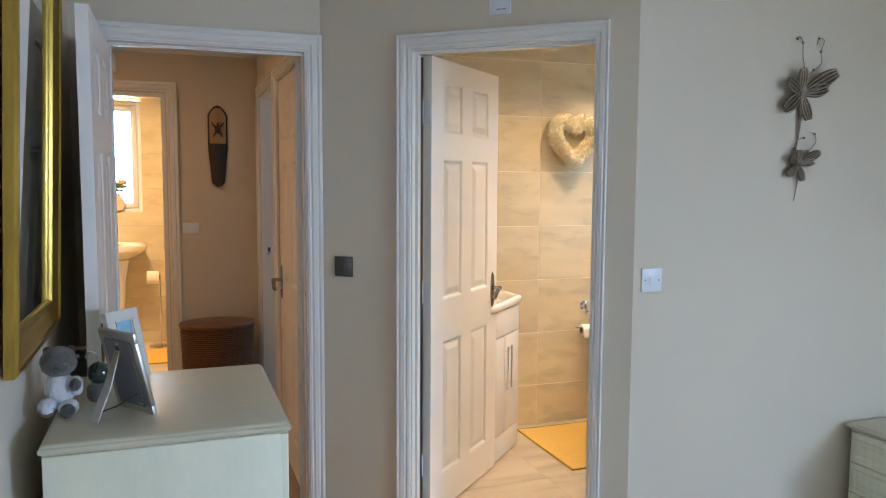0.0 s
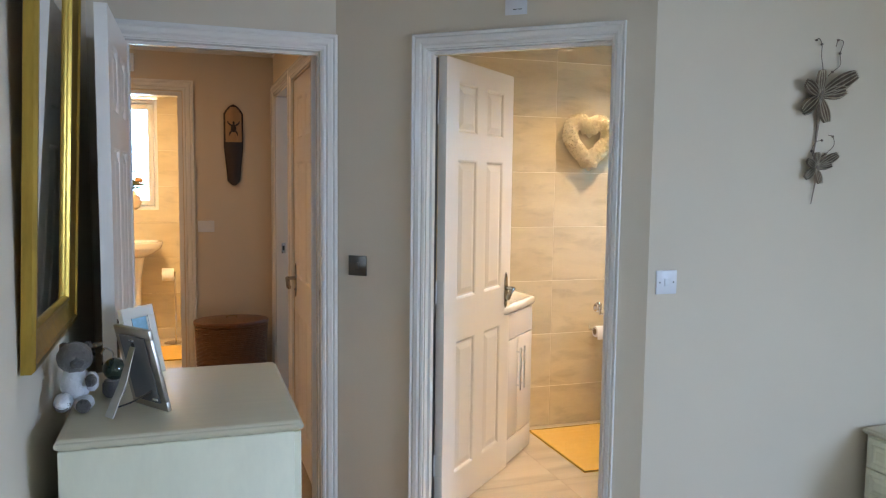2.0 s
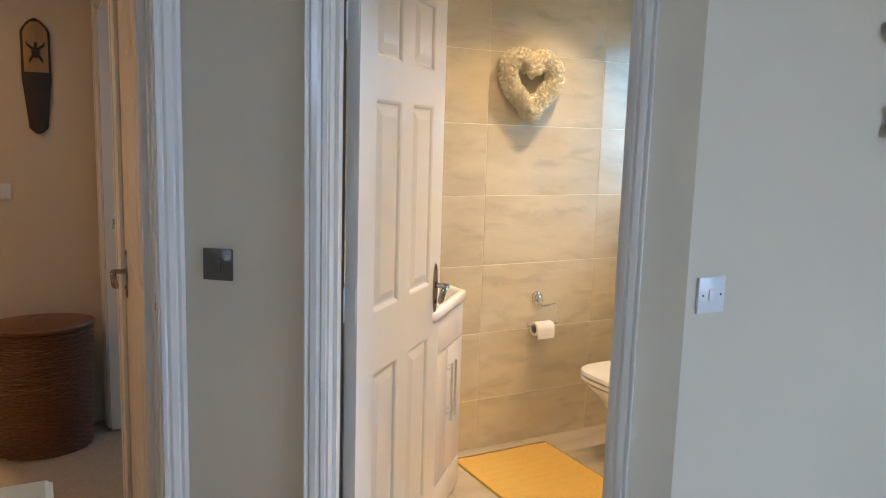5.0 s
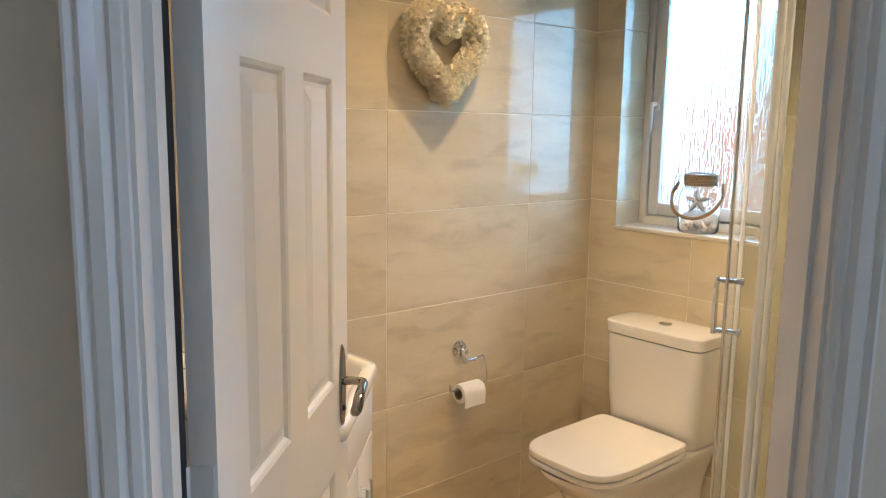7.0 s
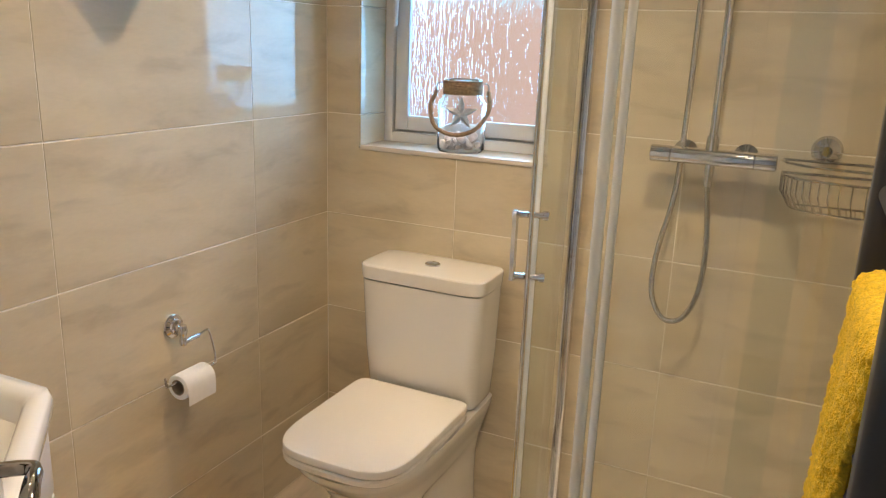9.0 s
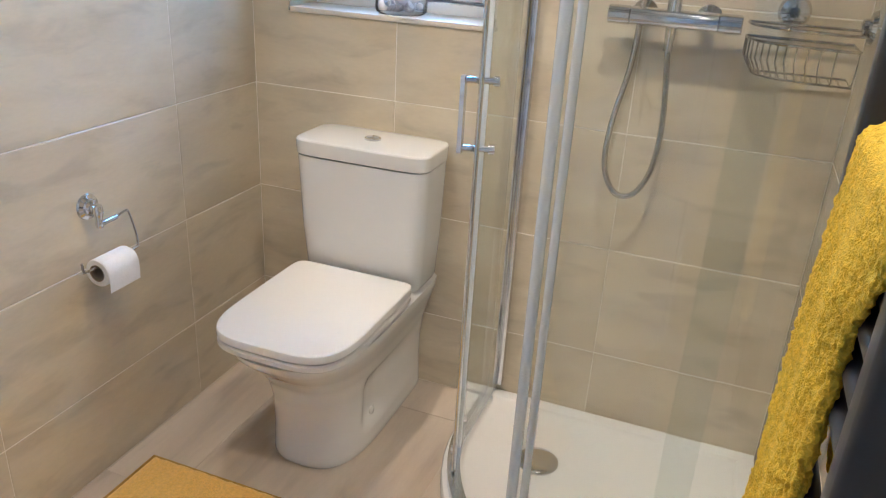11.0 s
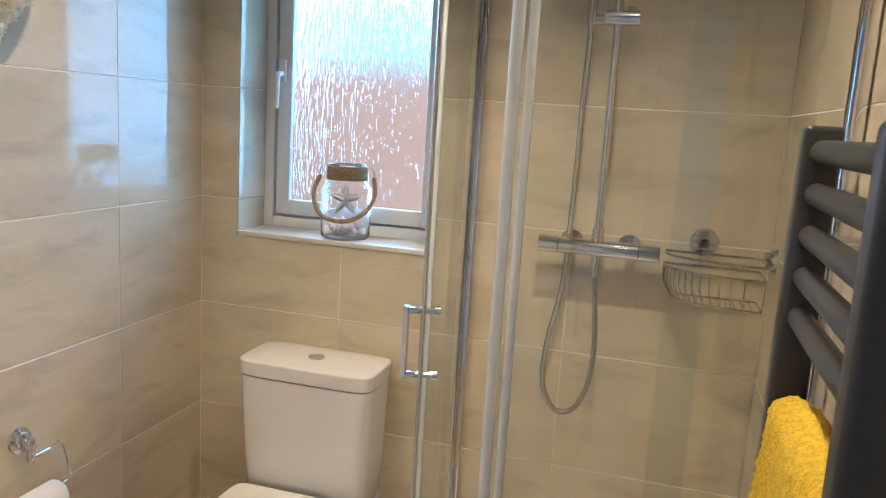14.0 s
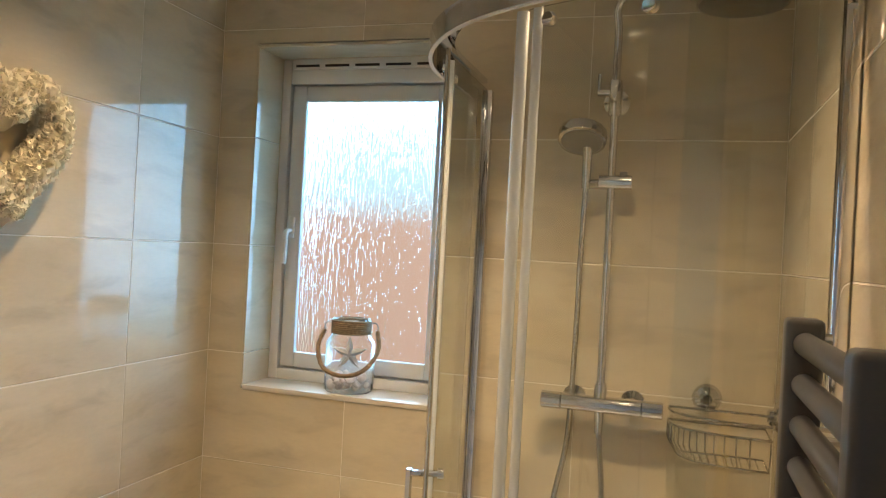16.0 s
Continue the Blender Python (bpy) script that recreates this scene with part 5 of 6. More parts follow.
def lantern_jar(m):
    th = thing("lantern_jar", m, "glass jar with rope handle holding shells and a starfish", "jar")
    r = 0.074
    body = part("jar", lathe([(r * 0.3, 0.006), (r * 0.9, 0.0), (r, 0.008), (r, 0.135), (r * 0.97, 0.150), (r * 0.80, 0.166), (r * 0.76, 0.172), (r * 0.76, 0.208), (r * 0.80, 0.214), (r * 0.76, 0.218), (r * 0.73, 0.216), (r * 0.73, 0.172), (r * 0.77, 0.164), (r * 0.93, 0.147), (r * 0.955, 0.135), (r * 0.955, 0.012), (r * 0.3, 0.012)], seg=40), CLEAR_GLASS, th, "clear glass jar", angle=50)
    body.visible_shadow = False
    for k in range(7):
        z = 0.176 + k * 0.0058
        part("rope_wrap", tube([(0.0575 * math.cos(2 * math.pi * i / 32), 0.0575 * math.sin(2 * math.pi * i / 32), z) for i in range(32)], 0.0034, 8, closed=True), ROPE, th)
    for s in (-1, 1):
        part("wire_loop", tube(smooth_path([(s * 0.058, 0.0, 0.205), (s * 0.074, 0, 0.205), (s * 0.080, -0.004, 0.19), (s * 0.074, -0.006, 0.176)], 5), 0.0018, 6), PEWTER, th)
    handle = smooth_path([(-0.079, -0.006, 0.182), (-0.094, -0.03, 0.135), (-0.078, -0.068, 0.085), (-0.040, -0.083, 0.062), (0.01, -0.083, 0.060), (0.055, -0.073, 0.083), (0.084, -0.035, 0.130), (0.079, -0.006, 0.182)], 8)
    rope = part("rope_handle", tube(handle, [0.0066 + 0.0009 * math.sin(i * 2.2) for i in range(len(handle))], 8), ROPE, th, "twisted jute handle")
    rnd = random.Random(2)
    for i in range(26):
        a, rr = rnd.random() * 6.28, 0.055 * math.sqrt(rnd.random())
        s = rnd.uniform(0.010, 0.018)
        mm = Matrix.Translation((rr * math.cos(a), rr * math.sin(a), 0.026 + 0.028 * rnd.random())) @ Euler((rnd.random() * 6, rnd.random() * 6, 0)).to_matrix().to_4x4()
        part("shell", lathe([(s * 0.2, -s * 0.5), (s * 0.8, -s * 0.3), (s, 0), (s * 0.7, s * 0.4), (s * 0.15, s * 0.9)], mm, 10), SHELL, th)
    star = []
    for i in range(20):
        a = 2 * math.pi * i / 20 + 0.3
        k = abs(math.cos(2.5 * (a - 0.3)))
        rr = 0.017 + 0.036 * k ** 3
        star.append((rr * math.cos(a), rr * math.sin(a)))
    bm = loft([[(x * s, d, z * s) for x, z in star] for s, d in ((0.9, 0.006), (1, 0.0), (0.55, -0.008), (0.1, -0.011))])
    part("starfish", bm, STARFISH, th, "dried starfish", m=Matrix.Translation((0.0, -0.044, 0.118)) @ Matrix.Rotation(radians(12), 4, "X"))
    return th


lantern_jar(Matrix(((0, 1, 0, 3.20), (-1, 0, 0, 3.722), (0, 0, 1, WZ0 + 0.0045), (0, 0, 0, 1))) @ pose(0, 0, 0, 0, 0, 20))


def downlight(x, y):
    th = thing("downlight", pose(x, y, CEIL), "recessed ceiling downlight with chrome bezel, lit", "downlight", group="downlights of the shower room")
    part("bezel", lathe([(0.030, -0.001), (0.031, -0.008), (0.043, -0.006), (0.045, -0.0005)], seg=28, caps=False), CHROME, th)
    part("bulb", lathe([(0.029, -0.001), (0.027, -0.006), (0.004, -0.007)], seg=24), BULB, th, "glowing reflector bulb")
    return th


for sx, sy in ENSUITE_SPOTS:
    downlight(sx, sy)

# ---- bedroom things ----


def ogee_top(x0, x1, y0, y1, z0, z1):
    """A table top with a moulded edge."""
    h = z1 - z0
    ring = lambda k, z: [(x0 + k, y0 + k, z), (x1 - k, y0 + k, z), (x1 - k, y1 - k, z), (x0 + k, y1 - k, z)]
    return loft([ring(0.016, z0), ring(0.010, z0 + 0.004), ring(0.003, z0 + h * 0.30), ring(0.0, z0 + h * 0.5), ring(0.001, z0 + h * 0.68), ring(0.006, z0 + h * 0.76), ring(0.007, z0 + h * 0.86), ring(0.011, z1 - 0.001), ring(0.014, z1)])


def drawers(name, m, w, d, h, n, label):
    """Chest of drawers; local x along its front, y from front to back, z up."""
    th = thing(name, m, label, "chest of drawers")
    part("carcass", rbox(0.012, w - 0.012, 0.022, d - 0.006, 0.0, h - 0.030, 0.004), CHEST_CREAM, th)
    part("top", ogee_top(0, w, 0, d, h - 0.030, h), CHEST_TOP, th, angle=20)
    part("plinth", rbox(0.014, w - 0.014, 0.012, 0.03, 0.0, 0.06, 0.003), CHEST_CREAM, th)
    z0, z1 = 0.068, h - 0.036
    step = (z1 - z0) / n
    for i in range(n):
        a, b = z0 + i * step + 0.002, z0 + (i + 1) * step - 0.002
        ring = lambda k, y: [(0.030 + k, y, a + k), (w - 0.030 - k, y, a + k), (w - 0.030 - k, y, b - k), (0.030 + k, y, b - k)]
        part("drawer_front", loft([ring(0, 0.0215), ring(0, 0.006), ring(0.003, 0.003), ring(0.022, 0.003), ring(0.028, 0.008), ring(0.036, 0.008), ring(0.046, 0.004)]), CHEST_CREAM, th, angle=20)
    return th


CH_Z = 0.897
# front towards +x, back to the mirror wall
drawers("chest_of_drawers", Matrix(((0, -1, 0, 0.265), (1, 0, 0, 1.882), (0, 0, 1, -0.012), (0, 0, 0, 1))), 0.66, 0.57, CH_Z + 0.012, 4, "cream woodgrain chest of drawers with moulded top")
drawers("bedside_chest", Matrix(((0, 1, 0, 2.695), (-1, 0, 0, BED_Y - 0.022), (0, 0, 1, -0.012), (0, 0, 0, 1))), 0.62, 0.46, 0.497, 3, "low cream chest of drawers against the wall")


def gilt_mirror():
    m = pose(LEFT_X + 0.004, 1.885, 1.055) @ pose(0, 0, 0, 0, 2.2, 0)
    th = thing("gilt_mirror", m, "tall mirror in a moulded gold frame leaning off the wall", "mirror")
    w, h = 0.70, 1.22
    prof = [(0, 0.0), (0, 0.022), (0.008, 0.030), (0.020, 0.030), (0.026, 0.024), (0.052, 0.016), (0.070, 0.010), (0.076, 0.016), (0.086, 0.016), (0.090, 0.010), (0.092, 0.004), (0.092, 0.0)]
    bm = bmesh.new()
    rings = []
    for cy, cz, ky, kz in ((0, 0, 1, 1), (w, 0, -1, 1), (w, h, -1, -1), (0, h, 1, -1), (0, 0, 1, 1)):
        rings.append([(v + 0.002, cy + ky * u, cz + kz * u) for u, v in prof])
    part("frame", loft(rings, caps=False), GILT, th, "moulded gold leaf frame", angle=25)
    part("glass", bm_box(0.002, 0.006, 0.088, w - 0.088, 0.088, h - 0.088), MIRROR, th, "silvered mirror glass", smooth=False)
    return th


gilt_mirror()


def photo_frame_back(m):
    """Seen from behind: pewter frame, grey backboard, easel leg with a cord. Local x across, y towards the picture side, z up."""
    th = thing("photo_frame", m, "pewter photo frame seen from its grey easel back", "photo frame")
    w, h = 0.150, 0.225
    for x0, x1, z0, z1 in ((0, w, 0, 0.026), (0, w, h - 0.026, h), (0, 0.026, 0.026, h - 0.026), (w - 0.026, w, 0.026, h - 0.026)):
        part("frame_side", rbox(x0, x1, 0.0, 0.012, z0, z1, 0.002), SILVER, th)
    part("backboard", rbox(0.022, w - 0.022, -0.004, 0.004, 0.022, h - 0.022, 0.001), GREY_FELT, th, "grey velvet backboard")
    leg = part("easel_leg", loft([[(w / 2 - a, y, z), (w / 2 + a, y, z), (w / 2 + a, y - 0.003, z), (w / 2 - a, y - 0.003, z)] for a, y, z in ((0.010, -0.005, h * 0.78), (0.014, -0.052, h * 0.45), (0.018, -0.112, 0.031))]), SILVER, th, "hinged easel leg", smooth=False)
    part("hinge_rivet", lathe([(0.006, 0), (0.005, 0.003)], Matrix.Translation((w / 2, -0.004, h * 0.80)) @ Matrix.Rotation(radians(90), 4, "X"), 12), BLACK_PLASTIC, th)
    part("cord", tube(smooth_path([(w / 2, -0.09, 0.045), (w / 2 + 0.02, -0.05, 0.048), (w / 2 + 0.035, -0.006, 0.058)], 5), 0.0022, 6), BLACK_PLASTIC, th)
    part("turn_button", rbox(w - 0.045, w - 0.025, -0.007, -0.004, 0.03, 0.036, 0.001), CHROME, th)
    part("turn_button", rbox(w / 2 - 0.01, w / 2 + 0.012, -0.007, -0.004, h - 0.034, h - 0.028, 0.001), CHROME, th)
    return th


GREY_FELT = mat("grey_velvet_board", (0.115, 0.125, 0.145), 0.75, vary=0.12, scale=12, bump=0.0003, bump_scale=200, sheen=0.3)
CREAM_FRAME = mat("cream_lacquer", (0.74, 0.72, 0.66), 0.4, vary=0.04, scale=8)
photo_frame_back(pose(-0.150, 2.150, CH_Z + 0.004, 0, 0, -53) @ pose(0, 0, 0, 14, 0, 0))


def photo_frame_front(m):
    """Cream frame with a small blue photograph; local x across, y away from the picture side."""
    th = thing("photo_frame", m, "cream photo frame with a small blue snapshot", "photo frame")
    w, h, e = 0.135, 0.215, 0.034
    for x0, x1, z0, z1 in ((0, w, 0, e * 1.5), (0, w, h - e, h), (0, e, e * 1.5, h - e), (w - e, w, e * 1.5, h - e)):
        part("frame_side", rbox(x0, x1, 0, 0.016, z0, z1, 0.0015), CREAM_FRAME, th)
    part("inner_bead", loft([[(e - 0.002, y, e * 1.5 - 0.002), (w - e + 0.002, y, e * 1.5 - 0.002), (w - e + 0.002, y, h - e + 0.002), (e - 0.002, y, h - e + 0.002)] for y in (-0.002, 0.004)], caps=False), PEWTER, th, "thin silver inner bead", smooth=False)
    part("photo", bm_box(e - 0.001, w - e + 0.001, 0.005, 0.007, e * 1.5 - 0.001, h - e + 0.001), PHOTO, th, "blue landscape snapshot", smooth=False)
    part("easel_leg", loft([[(w / 2 - 0.015, y, z), (w / 2 + 0.015, y, z), (w / 2 + 0.015, y + 0.003, z), (w / 2 - 0.015, y + 0.003, z)] for y, z in ((0.017, h * 0.75), (0.085, 0.022))]), CREAM_FRAME, th, smooth=False)
    return th


photo_frame_front(pose(-0.159, 2.394, CH_Z + 0.001, 0, 0, 53) @ pose(0, 0, 0, -13, 0, 0))


def blob(cx, cy, cz, rx, ry, rz, n=18):
    rings = []
    for i in range(1, n):
        t = math.pi * i / n
        rings.append([(cx + rx * math.sin(t) * math.cos(a), cy + ry * math.sin(t) * math.sin(a), cz - rz * math.cos(t)) for a in [2 * math.pi * j / 24 for j in range(24)]])
    return rings


def plush_toy():
    bm = bmesh.new()
    for b in ((-0.292, 2.16, 0.960, 0.040, 0.048, 0.062), (-0.265, 2.118, 0.912, 0.028, 0.045, 0.022), (-0.318, 2.105, 0.922, 0.026, 0.040, 0.026), (-0.246, 2.15, 0.968, 0.020, 0.024, 0.030)):
        loft(blob(*b), bm)
    k = len(bm.verts)
    for b in ((-0.290, 2.15, 1.045, 0.050, 0.052, 0.046), (-0.322, 2.17, 1.075, 0.012, 0.010, 0.012), (-0.256, 2.17, 1.076, 0.012, 0.010, 0.012), (-0.246, 2.128, 0.976, 0.016, 0.028, 0.018), (-0.262, 2.080, 0.912, 0.020, 0.016, 0.020), (-0.276, 2.108, 1.036, 0.020, 0.020, 0.017), (-0.318, 2.088, 0.918, 0.022, 0.018, 0.022)):
        loft(blob(*b), bm)
    bm.verts.ensure_lookup_table()
    grey = {f for v in list(bm.verts)[k:] for f in v.link_faces}
    for f in bm.faces:
        f.material_index = 1 if f in grey else 0
    rnd = random.Random(4)
    for v in bm.verts:
        v.co += Vector((rnd.uniform(-1, 1), rnd.uniform(-1, 1), rnd.uniform(-1, 1))) * 0.0018
    bmesh.ops.scale(bm, vec=(0.88, 0.88, 0.86), space=Matrix.Translation((0.285, -2.15, -CH_Z)), verts=list(bm.verts))
    zmin = min(v.co.z for v in bm.verts)
    bmesh.ops.translate(bm, verts=list(bm.verts), vec=(0, 0, CH_Z + 0.0005 - zmin))
    ob = tagged(part("plush_toy", bm, PLUSH_WHITE, angle=80), "small grey and white plush toy sitting on the chest", "plush toy")
    ob.data.materials.append(PLUSH)
    return ob


plush_toy()
orn = thing("glass_ornament", pose(-0.206, 2.245, CH_Z), "dark glass bauble on a woven pot base", "ornament")
part("pot", lathe([(0.022, 0.0), (0.030, 0.012), (0.030, 0.036), (0.024, 0.046)], seg=20), PLUSH, orn)
part("bauble", loft(blob(0.002, 0.006, 0.075, 0.031, 0.031, 0.031)), mat("dark_green_glass", (0.02, 0.035, 0.025), 0.05, vary=0.2, coat=1.0), orn)
part("hook", tube(smooth_path([(0.0, 0.006, 0.104), (-0.004, 0.004, 0.125), (-0.02, 0.002, 0.135), (-0.03, 0.0, 0.12)], 5), 0.003, 6), CHROME, orn)


def switch_plate(name, m, w, h, material, label, kind):
    """Local x along the wall, y out of it, z up."""
    th = thing(name, m, label, kind)
    part("plate", rbox(-w / 2, w / 2, 0, 0.008, -h / 2, h / 2, 0.002), material, th)
    return th


def out_of(px, py, z, nx, ny):
    """Pose on a wall with its outward normal (nx, ny)."""
    return Matrix(((-ny, nx, 0, px), (nx, ny, 0, py), (0, 0, 1, z), (0, 0, 0, 1)))


p = on_diag(0.112, 0)
sw = switch_plate("light_switch", out_of(*p, 1.128, -NX, -NY), 0.088, 0.088, DARK_BRONZE, "dark bronze single light switch", "light switch")
part("rocker_surround", rbox(-0.011, 0.011, 0.0075, 0.0095, -0.019, 0.019, 0.001), BLACK_PLASTIC, sw)
part("rocker", rbox(-0.0085, 0.0085, 0.009, 0.0125, -0.016, 0.016, 0.001), DARK_BRONZE, sw)
sw = switch_plate("fused_spur", out_of(1.708, BED_Y, 1.130, 0, -1), 0.090, 0.090, PLASTIC_WHITE, "white plastic switched outlet plate", "switch plate")
part("centre_cap", rbox(-0.011, 0.011, 0.0078, 0.0105, -0.014, 0.014, 0.001), PLASTIC_WHITE, sw)
for s in (-1, 1):
    part("screw", lathe([(0.003, 0), (0.0026, 0.0012)], Matrix.Translation((s * 0.030, 0.008, 0)) @ Matrix.Rotation(radians(-90), 4, "X"), 10), BLACK_PLASTIC, sw)
p = on_diag(0.812, 0)
sw = switch_plate("fan_isolator", out_of(*p, 2.196, -NX, -NY), 0.088, 0.088, PLASTIC_WHITE, "white fan isolator switch above the door", "switch plate")
part("rocker", rbox(-0.026, 0.026, 0.0075, 0.0105, -0.010, 0.014, 0.002), PLASTIC_WHITE, sw)
part("mark", bm_box(-0.012, 0.006, 0.008, 0.0084, -0.026, -0.023), BLACK_PLASTIC, sw)
part("mark", bm_box(0.010, 0.024, 0.008, 0.0084, -0.026, -0.023), BLACK_PLASTIC, sw)


def butterfly(m, k, label, lobes):
    """Ribbed cast-metal butterfly with curled feelers; local x along the wall, y out, z up."""
    th = thing("wall_butterfly", m, label, "wall ornament", group="metal butterflies on the wall")
    part("body", tube([(0, 0.016, 0.060 * k), (0.002, 0.020, 0.02 * k), (0, 0.018, -0.05 * k), (0.004, 0.012, -0.12 * k), (0.0, 0.008, -0.20 * k), (-0.008 * k, 0.006, -0.26 * k)], [0.006 * k, 0.012 * k, 0.009 * k, 0.006 * k, 0.004 * k, 0.003 * k], 10), BRONZE, th)
    for ang, length, wide, tilt in lobes:
        a = radians(ang)
        d, s = Vector((math.cos(a), 0, math.sin(a))), Vector((-math.sin(a), 0, math.cos(a)))
        rings = []
        for i in range(11):
            u = i / 10
            wv = wide * math.sin(math.pi * min(1, 0.10 + 0.80 * u ** 0.85)) ** 0.8 * (0.35 + 0.65 * u) * k
            c = d * length * u * k + Vector((0, 0.014 + tilt * u * k, 0))
            rings.append([c + s * wv * (j / 8 - 0.5) * 2 + Vector((0, 0.0035 * (1 if j % 2 else -1) + 0.004 * math.sin(u * 3), 0)) for j in range(9)])
        bm = loft(rings, caps=False, close=False)
        bmesh.ops.solidify(bm, geom=list(bm.faces), thickness=0.002)
        w = part("wing", bm, BRONZE, th, smooth=False)
        for j in range(1, 9, 2):
            part("rib", tube([r[j] + Vector((0, 0.003, 0)) for r in rings[1:]], 0.0016 * k + 0.0006, 6), RIB, w, "pale rubbed rib")
    return th


RIB = mat("rubbed_pale_metal", (0.50, 0.45, 0.36), 0.45, 0.7, vary=0.3, scale=60)


def feeler(th, pts):
    part("feeler", tube(smooth_path(pts, 5), 0.0016, 6), BRONZE, th)
    for q in pts[1::2]:
        part("bead", loft(blob(q[0], q[1], q[2], 0.006, 0.005, 0.005, 8)), BRONZE, th)


LOBES = ((104, 0.105, 0.040, 0.035), (31, 0.180, 0.050, 0.045), (155, 0.112, 0.044, 0.030), (12, 0.120, 0.046, 0.030), (216, 0.128, 0.048, 0.020), (-76, 0.118, 0.042, 0.020))
b1 = butterfly(Matrix(((1, 0, 0, 2.378), (0, -1, 0, BED_Y), (0, 0, 1, 1.858), (0, 0, 0, 1))), 0.92, "large ribbed metal butterfly fixed to the wall", LOBES)
feeler(b1, [(0.0, 0.016, 0.055), (0.012, 0.014, 0.10), (0.004, 0.012, 0.15), (0.004, 0.010, 0.20), (-0.012, 0.010, 0.222), (-0.024, 0.010, 0.214)])
feeler(b1, [(0.01, 0.016, 0.055), (0.06, 0.014, 0.095), (0.10, 0.012, 0.125), (0.098, 0.010, 0.17), (0.112, 0.010, 0.215), (0.085, 0.010, 0.222), (0.075, 0.010, 0.195)])
b2 = butterfly(Matrix(((1, 0, 0, 2.378), (0, -1, 0, BED_Y), (0, 0, 1, 1.574), (0, 0, 0, 1))), 0.56, "small ribbed metal butterfly hanging below the larger one", LOBES)
feeler(b2, [(0.0, 0.012, 0.03), (-0.018, 0.010, 0.065), (0.0, 0.010, 0.10), (0.03, 0.010, 0.108)])
feeler(b2, [(0.0, 0.012, 0.03), (0.05, 0.012, 0.055), (0.092, 0.010, 0.09), (0.085, 0.010, 0.125), (0.062, 0.010, 0.13)])

# ---- hall things ----


def carved_mask():
    th = thing("carved_mask", Matrix(((1, 0, 0, 0.285), (0, -1, 0, HALL_Y), (0, 0, 1, 1.455), (0, 0, 0, 1))), "long carved dark wood wall plaque with pale turtle top", "wall plaque")
    half = lambda z: 0.062 * min(1, math.sqrt(max(0.0, (0.53 - z) / 0.06)) if z > 0.47 else 1) * (1 if z > 0.25 else 0.62 + 0.38 * (z / 0.25) ** 1.2) * (math.sqrt(max(z, 0.0) / 0.03) if z < 0.03 else 1)
    zs = [0.001, 0.006, 0.015, 0.03, 0.08, 0.15, 0.2, 0.25, 0.3, 0.36, 0.42, 0.47, 0.49, 0.51, 0.522, 0.5295]
    rings = []
    for z in zs:
        a = max(half(z), 0.006)
        rings.append([(-a, 0.001, z), (-a, 0.012, z), (-a * 0.7, 0.024, z), (0, 0.030, z), (a * 0.7, 0.024, z), (a, 0.012, z), (a, 0.001, z)])
    part("board", loft(rings), MASK_DARK, th, angle=50)
    pale = []
    for z in [0.285, 0.30, 0.36, 0.42, 0.465, 0.49, 0.505, 0.514]:
        a = max(half(z) - 0.011, 0.004)
        pale.append([(-a, 0.0225, z), (-a * 0.6, 0.0285, z), (0, 0.0325, z), (a * 0.6, 0.0285, z), (a, 0.0225, z), (a * 0.9, 0.018, z), (-a * 0.9, 0.018, z)])
    part("pale_face", loft(pale), MASK_LIGHT, th, "pale stained upper face", angle=50)
    tz = 0.375
    part("turtle_shell", loft([oval(0, 0, 0, 0.018, 0.028, 2, 20)[:], oval(0, 0, 0.004, 0.016, 0.025, 2, 20), oval(0, 0, 0.007, 0.008, 0.012, 2, 20)]), MASK_DARK, th, m=Matrix.Translation((0, 0.030, tz)) @ Matrix.Rotation(radians(-90), 4, "X") @ Matrix.Diagonal((1, -1, 1, 1)))
    for dx, dz, e in ((-1, 1, 0.034), (1, 1, 0.034), (-1, -1, 0.024), (1, -1, 0.024)):
        part("turtle_flipper", tube([(dx * 0.012, 0.033, tz + dz * 0.016), (dx * e, 0.031, tz + dz * 0.034), (dx * e * 1.1, 0.029, tz + dz * 0.048)], [0.006, 0.005, 0.002], 8), MASK_DARK, th)
    part("turtle_head", tube([(0, 0.034, tz + 0.024), (0, 0.034, tz + 0.044)], [0.006, 0.007], 10), MASK_DARK, th)
    return th


carved_mask()


def laundry_basket():
    """Oval wicker basket: woven bands over uprights, and a lid."""
    th = thing("laundry_basket", pose(0.248, 5.045, -0.012), "oval brown wicker laundry basket with its lid on", "laundry basket")
    a0, b0, h = 0.222, 0.165, 0.580
    n = 46
    for k in range(n):
        z = 0.01 + (h - 0.02) * k / (n - 1)
        f = 0.90 + 0.10 * (z / h)
        ring = []
        for i in range(72):
            t = 2 * math.pi * i / 72
            w = 0.0035 * math.sin(i * math.pi / 2 + k * math.pi)
            ring.append(((a0 * f + w) * math.cos(t), (b0 * f + w) * math.sin(t), z))
        part("weave_band", tube(ring, 0.0068, 6, closed=True), WICKER, th)
    part("lining", loft([oval(0, 0, 0.002, a0 * 0.86, b0 * 0.86, 2, 40), oval(0, 0, h, a0 * 0.955, b0 * 0.955, 2, 40)]), WICKER, th)
    lid = part("lid", loft([oval(0, 0, z, (a0 + k), (b0 + k), 2, 60) for z, k in ((h, 0.004), (h + 0.004, 0.012), (h + 0.020, 0.014), (h + 0.028, 0.008), (h + 0.034, -0.03), (h + 0.040, -0.12))]), WICKER, th)
    part("lid_loop", tube(smooth_path([(-0.03, -0.02, h + 0.036), (-0.025, -0.02, h + 0.052), (0.025, -0.02, h + 0.052), (0.03, -0.02, h + 0.036)], 5), 0.004, 8), ROPE, lid)
    return th


